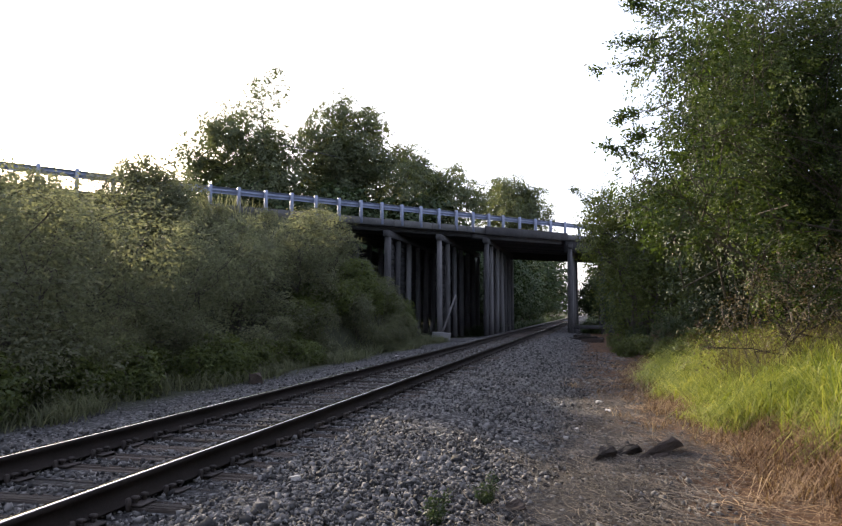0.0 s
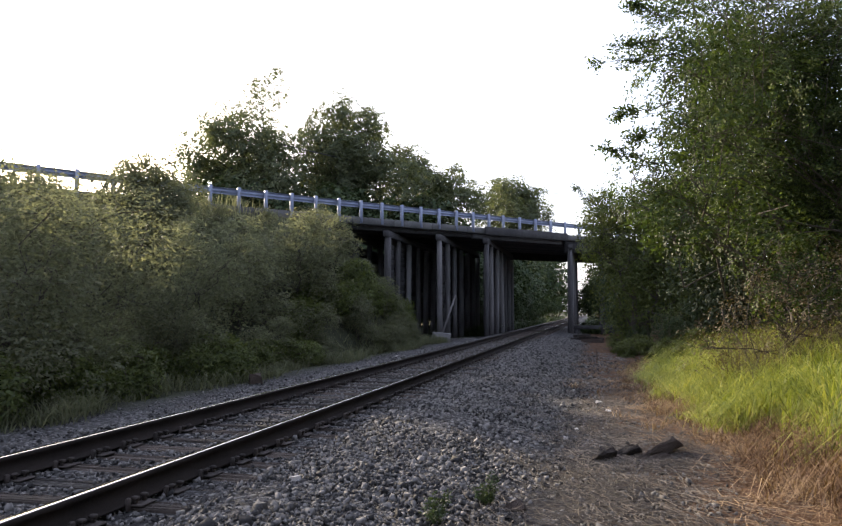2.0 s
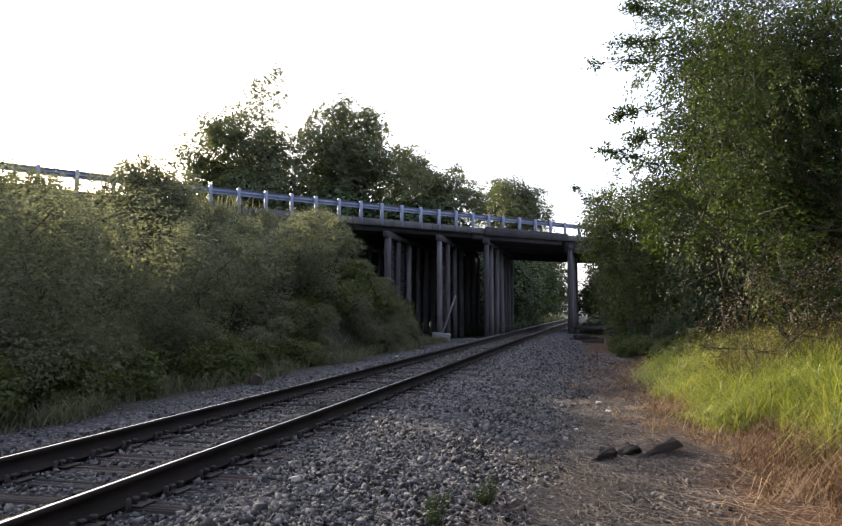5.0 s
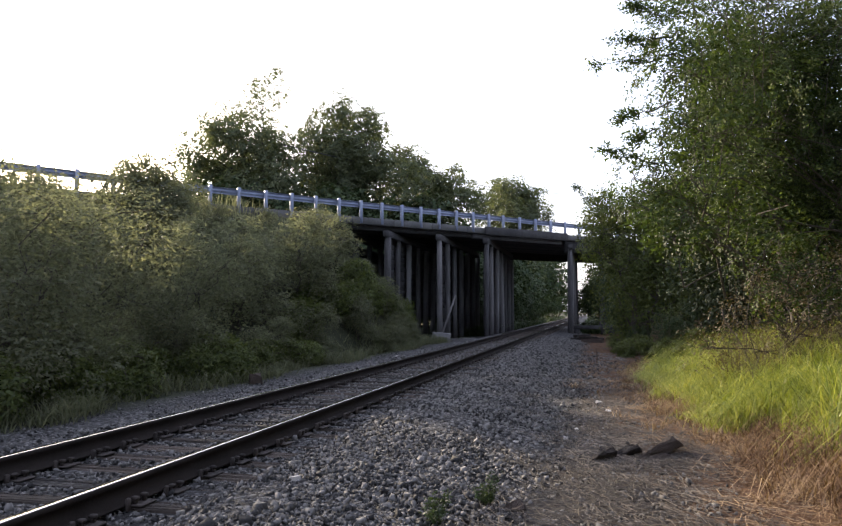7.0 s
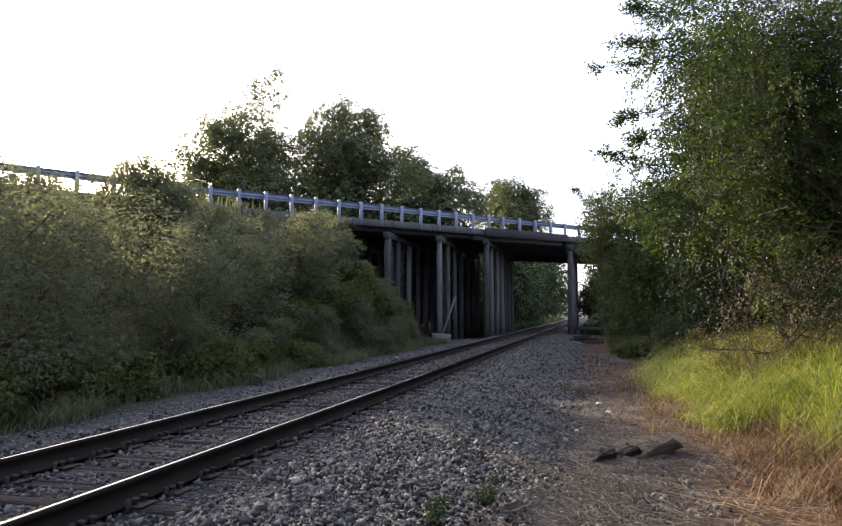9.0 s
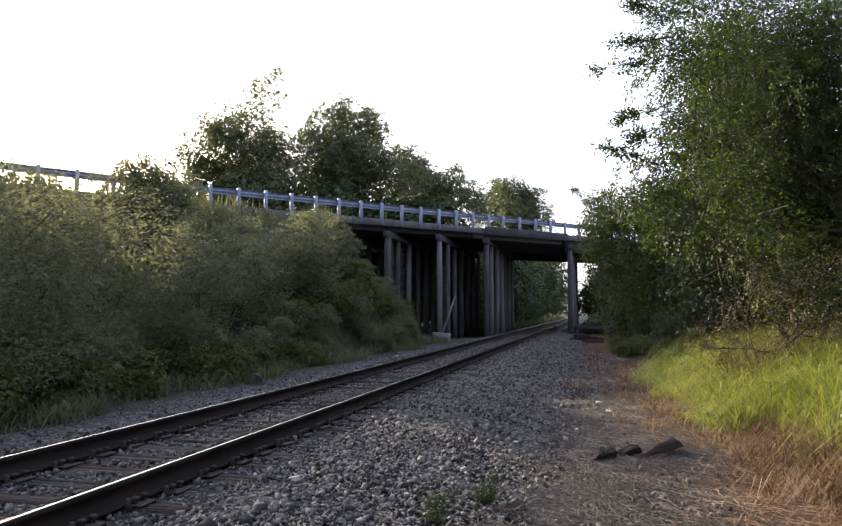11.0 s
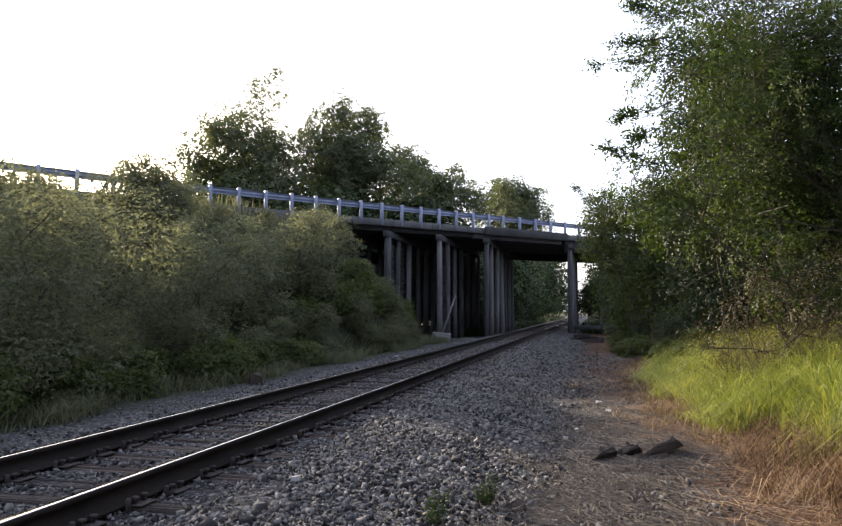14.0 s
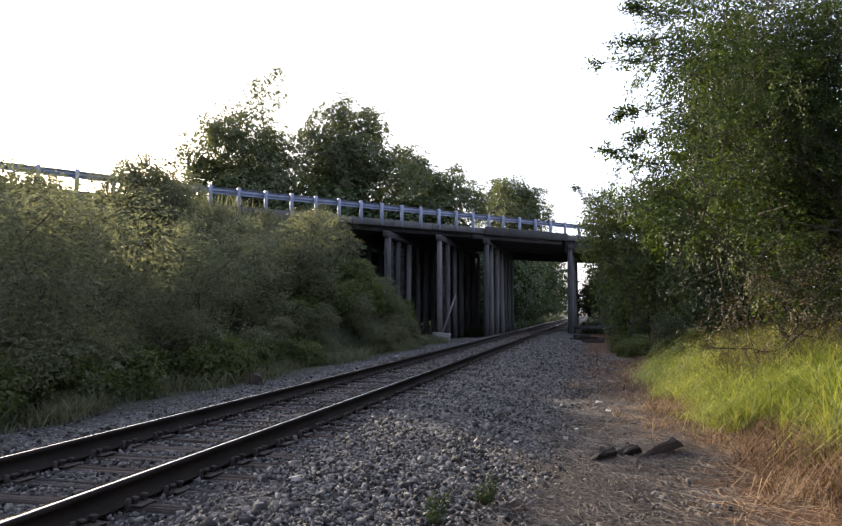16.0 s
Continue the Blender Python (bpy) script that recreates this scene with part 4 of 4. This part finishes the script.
def ballast():
    r = np.random.default_rng(41)
    y = 3.2 + 38 * r.random(44000) ** 1.8
    x = np.maximum(r.uniform(-2.85, -.75, len(y)) + r.normal(0, .22, len(y)), -2.95 + .12 * r.random(len(y)))
    a = np.column_stack([x, y])
    y = 3.0 + 34 * r.random(26000) ** 1.7
    x = r.uniform(-6.1, -2.85, len(y))
    gap = np.abs(((y + 2) / .508) % 1 - .5) < .27
    out = np.abs(x - MID_X) > 1.32
    keep = gap | out | (r.random(len(y)) < .03)
    b = np.column_stack([x, y])[keep]
    y = 4 + 25 * r.random(9000) ** 1.4
    c = np.column_stack([r.normal(.1, .6, len(y)), y])
    d = np.column_stack([r.uniform(-8, -6, 3000), 4 + 28 * r.random(3000) ** 1.2])
    stones("ballast", r, a, .0150, .3, "grey crushed stone ballast beside the rails")
    stones("crib_ballast", r, b, .0135, .45, "small grey crushed stones between the ties")
    stones("gravel", r, np.vstack([c, d]), .014, .2, "small loose grey stones beside the ballast")


ground_cover()
ballast()


# ---------------------------------------------------------------- small things by the track
def on_ground(x, y, up=0.0):
    return float(ground_z(x, y)) + up


def rough_block(name, size, mat, seed, wear=.04):
    """A worn, slightly uneven block about its own base."""
    bm = bmesh.new()
    bmesh.ops.create_cube(bm, size=1.0)
    bmesh.ops.subdivide_edges(bm, edges=bm.edges, cuts=3, use_grid_fill=True)
    for v in bm.verts:
        v.co = Vector((v.co.x * size[0], v.co.y * size[1], (v.co.z + .5) * size[2]))
        edge = sum(abs(abs(c) - h) < .01 for c, h in ((v.co.x, size[0] / 2), (v.co.y, size[1] / 2)))
        v.co += noise.noise_vector(v.co * 3 + Vector((seed, 0, 0))) * wear * (1 + .5 * edge)
    me = bpy.data.meshes.new(name)
    bm.to_mesh(me)
    bm.free()
    me.materials.append(mat)
    return me


def small_things():
    r = np.random.default_rng(51)
    x, y = -8.45, 38.3
    tagged(part("concrete_block", rough_block("concrete_block", (1.0, .6, .5), M_CONCRETE, 1), None, "", pose(x, y, on_ground(x, y, -.02), 0, 4, 12)), "worn grey concrete block at the foot of the bridge", "block")
    x, y = -7.3, 38.7
    tagged(part("timber", rough_block("timber", (1.5, .3, .2), M_PILE, 2, .015), None, "", pose(x, y, on_ground(x, y, -.02), 0, -2, 16)), "grey timber lying beside the track", "timber")
    q0, q1 = Vector((-8.65, 38.72, on_ground(-8.65, 38.72, -.1))), Vector((-7.73, 38.9, 2.15))
    lean = Geo().box((-.07, -.05, 0), (.07, .05, (q1 - q0).length), None, .008).mesh("leaning_plank", M_PILE)
    tagged(part("leaning_plank", lean, None, "", Matrix.Translation(q0) @ (q1 - q0).to_track_quat("Z", "Y").to_matrix().to_4x4()), "weathered plank leaning against the bridge piles", "plank")
    x, y = -7.75, 14.95
    tagged(part("stump", rough_block("stump", (.26, .22, .24), M_ROT, 5, .06), None, "", pose(x, y, on_ground(x, y, -.03), 5, 8, 30)), "small dark stump on the gravel verge", "stump")
    # rotten log, broken in splintered pieces
    def splinter(L, w, h, seed):
        bm = bmesh.new()
        bmesh.ops.create_cube(bm, size=1.0)
        bmesh.ops.subdivide_edges(bm, edges=bm.edges, cuts=5, use_grid_fill=True)
        for v in bm.verts:
            t = v.co.x + .5
            taper = (.25 + .9 * t) * (1 - .6 * max(0, t - .85) / .15)
            round_off = .55 + .45 * max(abs(v.co.y), abs(v.co.z)) / max(1e-6, math.hypot(v.co.y, v.co.z))
            v.co = Vector((v.co.x * L, v.co.y * w * taper * round_off, (v.co.z * round_off + .45) * h * taper))
            v.co += noise.noise_vector(Vector((v.co.x * 7, v.co.y * 30, v.co.z * 30)) + Vector((0, seed, 0))) * .03
            v.co += noise.noise_vector(Vector((v.co.x * 2.5, v.co.y * 9, v.co.z * 9)) + Vector((seed, 0, 0))) * .045
        me = bpy.data.meshes.new("log")
        bm.to_mesh(me)
        bm.free()
        me.materials.append(M_ROT)
        return me
    log = tagged(new("rotten_log"), "dark rotten splintered log lying on the path", "log")
    log.matrix_basis = pose(.55, 8.5, on_ground(.55, 8.5, -.01), 0, 0, 30)
    part("heartwood", splinter(.92, .16, .15, 1), log, "", pose(.14, .02, .025, -22, -6, 20))
    part("bark_slab", splinter(.60, .10, .09, 2), log, "", pose(-.05, -.15, .0, 20, -4, 18))
    part("bark_slab", splinter(.46, .17, .10, 3), log, "", pose(-.24, .13, .02, -10, -6, -4))
    part("bark_slab", splinter(.42, .21, .14, 4), log, "", pose(-.58, .02, .02, -10, 2, 30))
    part("bark_slab", splinter(.28, .07, .05, 6), log, "", pose(-.33, .30, .0, -10, 6, -20))
    for x, y, L, a in ((.25, 8.35, .55, 118), (.95, 8.2, .5, 150), (.45, 9.3, .7, 20), (1.0, 9.1, .45, 60), (.1, 10.6, .6, 160), (.7, 11.5, .7, 15)):
        p = [(x + math.cos(radians(a)) * L * t, y + math.sin(radians(a)) * L * t, on_ground(x, y, .015 + .05 * t + .01 * math.sin(9 * t))) for t in np.linspace(-.5, .5, 6)]
        tagged(part("stick", Geo().tube(p, np.linspace(.009, .004, 6), 5).mesh("stick", M_TWIG, True)), "thin dry stick lying on the path", "stick", "sticks on the path")
    tagged(part("stick", Geo().tube([(-.02, 23.4, on_ground(-.02, 23.4, -.05)), (.0, 23.4, on_ground(0, 23.4, .2)), (-.03, 23.42, on_ground(0, 23.4, .46))], [.022, .02, .014], 6).mesh("stick", M_ROT, True)), "short dark stick standing in the path", "stick", "sticks on the path")
    x, y = -.72, 5.95
    tagged(part("bark_piece", splinter(.26, .14, .06, 9), None, "", pose(x, y, on_ground(x, y, -.005), 0, 0, 20)), "flat grey piece of bark on the ground", "bark")
    for x, y, L, a in ((-.75, 40.5, 1.6, 20), (-.2, 38.5, 1.2, -30), (-.9, 44.5, 2.2, 70), (-.3, 42, 1.4, 5)):
        tagged(part("broken_timber", rough_block("broken_timber", (L, .28, .24), M_ROT, x + L, .04), None, "", pose(x, y, on_ground(x, y, -.03), 0, r.normal() * 4, a)), "dark broken timber dumped beside the bridge pile", "timber", "broken timbers by the bridge")
    # low beam across the gap beside the pile row
    tagged(part("fallen_beam", Geo().box((-1.5, -.12, 0), (1.9, .12, .26), None, .02).mesh("fallen_beam", M_BEAM), None, "", pose(-.3, 50.5, on_ground(-.3, 50.5, .42), 0, 0, 8)), "dark timber beam resting low beside the bridge piles", "beam")
    for dx in (-1.1, 1.3):
        tagged(part("beam_support", Geo().box((-.15, -.15, -.1), (.15, .15, .42), None, .02).mesh("beam_support", M_BEAM), None, "", pose(-.3 + dx, 50.5 + dx * .14, on_ground(-.3, 50.5, 0), 0, 0, 8)), "short dark timber block under a beam", "block")
    # weeds in the ballast
    for seed, x, y, s in ((1, -.93, 6.0, 1.0), (2, -1.2, 5.2, 1.0), (3, -.55, 5.2, .4)):
        rr = np.random.default_rng(seed)
        g = Geo()
        spots = []
        for k in range(16):
            a, t = rr.random() * 6.28, rr.uniform(.05, .13)
            tip = np.array([math.cos(a) * t, math.sin(a) * t, rr.uniform(.12, .26)]) * s
            g.tube(wobbly(rr, (math.cos(a) * .02, math.sin(a) * .02, -.02), tip, 5, .05), np.linspace(.003, .0012, 5), 4)
            spots.append(tip * rr.uniform(.15, 1, (20, 1)) + rr.normal(size=(20, 3)) * .018 * s)
        v, f = leaf_quads(rr, np.vstack(spots), .045 * s, .014 * s, -.3)
        w = tagged(new("weed"), "small green weed growing in the ballast", "weed", "weeds in the ballast")
        w.location = (x, y, on_ground(x, y))
        part("stalk", g.mesh("weed_stalk", L_TREE), w)
        part("leaves", np_mesh("weed_leaves", v, f, L_TREE), w)
    # pale stones and scraps that stand out
    for i, (x, y, q) in enumerate([(-.62, 5.35, .05), (.02, 13.2, .06), (-.42, 9.4, .06), (-1.0, 8.8, .045), (-6.9, 24, .07), (-2.55, 5.7, .05), (-.30, 10.2, .045), (.15, 12.1, .05)]):
        me = rough_block("pale_stone", (q * 1.6, q, q * .8), M_PALE, i, q * .3)
        tagged(part("pale_stone", me, None, "", pose(x, y, on_ground(x, y, .0), 10, 5, i * 47)), "pale flat stone lying among the gravel", "stone", "pale stones")
    # dead branches in the bank's thicket
    for pts, rad in (([(2.60, 13.8, .9), (2.77, 13.87, 2.02), (3.02, 13.9, 2.42), (3.55, 14.01, 2.69), (4.39, 14.22, 2.73)], .007), ([(1.80, 11.3, 1.25), (2.0, 11.38, .9), (2.28, 11.46, .25)], .010),
                     ([(2.3, 13.6, .5), (2.5, 13.5, 1.6), (2.2, 13.4, 2.3)], .006), ([(3.2, 13.4, .7), (3.7, 13.3, 1.6), (4.3, 13.5, 1.9)], .007)):
        fine = []
        for a, b in zip(pts[:-1], pts[1:]):
            fine += [np.array(a) + (np.array(b) - np.array(a)) * t for t in (0, .25, .5, .75)]
        fine.append(np.array(pts[-1]))
        fine = np.array(fine) + r.normal(size=(len(fine), 3)) * .03
        for _ in range(3):
            fine[1:-1] = (fine[:-2] + 2 * fine[1:-1] + fine[2:]) / 4
        fine[0, 2] = min(fine[0, 2], on_ground(fine[0, 0], fine[0, 1], -.05)) if fine[0, 2] < fine[-1, 2] else fine[0, 2]
        if fine[-1, 2] < fine[0, 2]:
            fine[-1, 2] = on_ground(fine[-1, 0], fine[-1, 1], -.05)
        tagged(part("dead_branch", Geo().tube(fine, np.linspace(rad, rad * .5, len(fine)), 6).mesh("dead_branch", M_TWIG, True)), "bare grey dead branch in the thicket", "branch", "dead branches on the bank")
    # dry stems and leaves under the big tree
    y = r.uniform(12.2, 16, 1300)
    x = 1.9 + (y - 11) * .12 + np.abs(r.normal(0, 1.6, len(y)))
    v, f = blades(r, np.column_stack([x, y]), .8, .004, .9)
    tagged(part("dry_weeds", np_mesh("dry_weeds", v, f, L_DRY)), "dry brown weeds under the overhanging tree", "weeds", kind="stuff")
    # overhead cable
    t = np.linspace(.05, 1.3, 30)
    pts = np.column_stack([-23.3 + 15.7 * t, 45 + 50 * t, 13.6 + 3.8 * t - 2.2 * t * (1 - t)])
    tagged(part("overhead_cable", Geo().tube(pts, .04, 5).mesh("overhead_cable", M_CABLE)), "thin black overhead cable in front of the trees", "cable", kind="structure")


TUFTS = []


def tufts():
    """Tall tufts at the edge of the grass that sway in the wind."""
    r = np.random.default_rng(77)
    for x, y, h in ((2.30, 8.0, .95), (2.48, 8.3, 1.05), (2.62, 8.8, 1.0), (2.75, 9.3, .9), (2.2, 9.2, .6), (1.85, 10.2, .55), (2.5, 10.6, .65), (1.6, 12.4, .5), (1.3, 15.5, .5), (2.0, 13.5, .6)):
        z = on_ground(x, y)
        xy = r.normal(0, .07, (46, 2)) + np.array([x, y])
        v, f = blades(r, xy, h * .82, .0075, .7, .8)
        t = tagged(part("grass_tuft", np_mesh("grass_tuft", v - np.array([x, y, z]), f, L_GRASS), None, "", pose(x, y, z)), "tall tuft of sunlit green grass", "grass tuft", "swaying grass tufts")
        TUFTS.append(t)


tufts()
small_things()


def make_butterfly():
    b = tagged(new("butterfly"), "small orange and black butterfly in flight", "butterfly")
    part("body", Geo().tube([(0, -.02, 0), (0, 0, .004), (0, .02, 0)], [.003, .005, .002], 6).mesh("body", M_CABLE), b)
    m_wing = surface("orange_wing", (.25, .06, .01), (.75, .28, .06), 30, 200, .7, .1)
    for sx in (-1, 1):
        v = [(0, .018, 0), (sx * .05, .035, .03), (sx * .062, .01, .036), (sx * .03, -.005, .018), (0, -.005, 0), (sx * .04, -.02, .024), (sx * .025, -.04, .015), (0, -.02, 0)]
        f = [(0, 1, 2, 3), (0, 3, 4, 4), (4, 3, 5, 6), (4, 6, 7, 7)]
        bm = bmesh.new()
        vs = [bm.verts.new(p) for p in v]
        for q in f:
            bm.faces.new([vs[i] for i in dict.fromkeys(q)])
        ext = bmesh.ops.extrude_face_region(bm, geom=bm.faces[:])
        bmesh.ops.translate(bm, vec=(0, 0, .0015), verts=[g for g in ext["geom"] if isinstance(g, bmesh.types.BMVert)])
        me = bpy.data.meshes.new("wing")
        bm.to_mesh(me)
        bm.free()
        me.materials.append(m_wing)
        part("wing", me, b)
    return b


BUTTERFLY = make_butterfly()


def motions():
    """The wind stirs the boughs; a butterfly flits out of one bush and back."""
    for ob, i in BOUGHS:
        a = ob.matrix_basis.translation.copy()
        rr = random.Random(i)
        ph = rr.uniform(0, 6.28)
        rows = []
        for k in range(33):
            t = k * .5
            slow = 1.8 * math.sin(t * .55 + ph) + 1.2 * math.sin(t * 1.7 + 2 * ph) + .5 * math.sin(t * 3.9 + ph)
            rows.append((t, pose(a.x, a.y, a.z, .5 * slow, 1.0 * slow, .9 * math.sin(t * 1.3 + ph))))
        walk(ob, rows)
    for i, ob in enumerate(TUFTS):
        a = ob.matrix_basis.translation.copy()
        rows = [(k * .4, pose(a.x, a.y, a.z, 1.6 * math.sin(k * .5 + i * 1.3), 2.2 * math.sin(k * .62 + i) + 1.2 * math.sin(k * 1.45 + 2 * i), 0)) for k in range(41)]
        walk(ob, rows)
    walk(BUTTERFLY, [(0, pose(4.2, 17.6, 2.6, 0, 0, 40)), (14.1, pose(4.2, 17.6, 2.6, 0, 0, 40)), (14.4, pose(1.5, 14.0, 2.35, 40, 0, 20)), (14.5, pose(.98, 13.6, 2.45, 60, 10, -10)),
                     (14.6, pose(1.5, 14.0, 2.6, 30, -10, -50)), (14.9, pose(4.2, 17.6, 2.7, 0, 0, -70)), (16, pose(4.2, 17.6, 2.7, 0, 0, -70))])


motions()
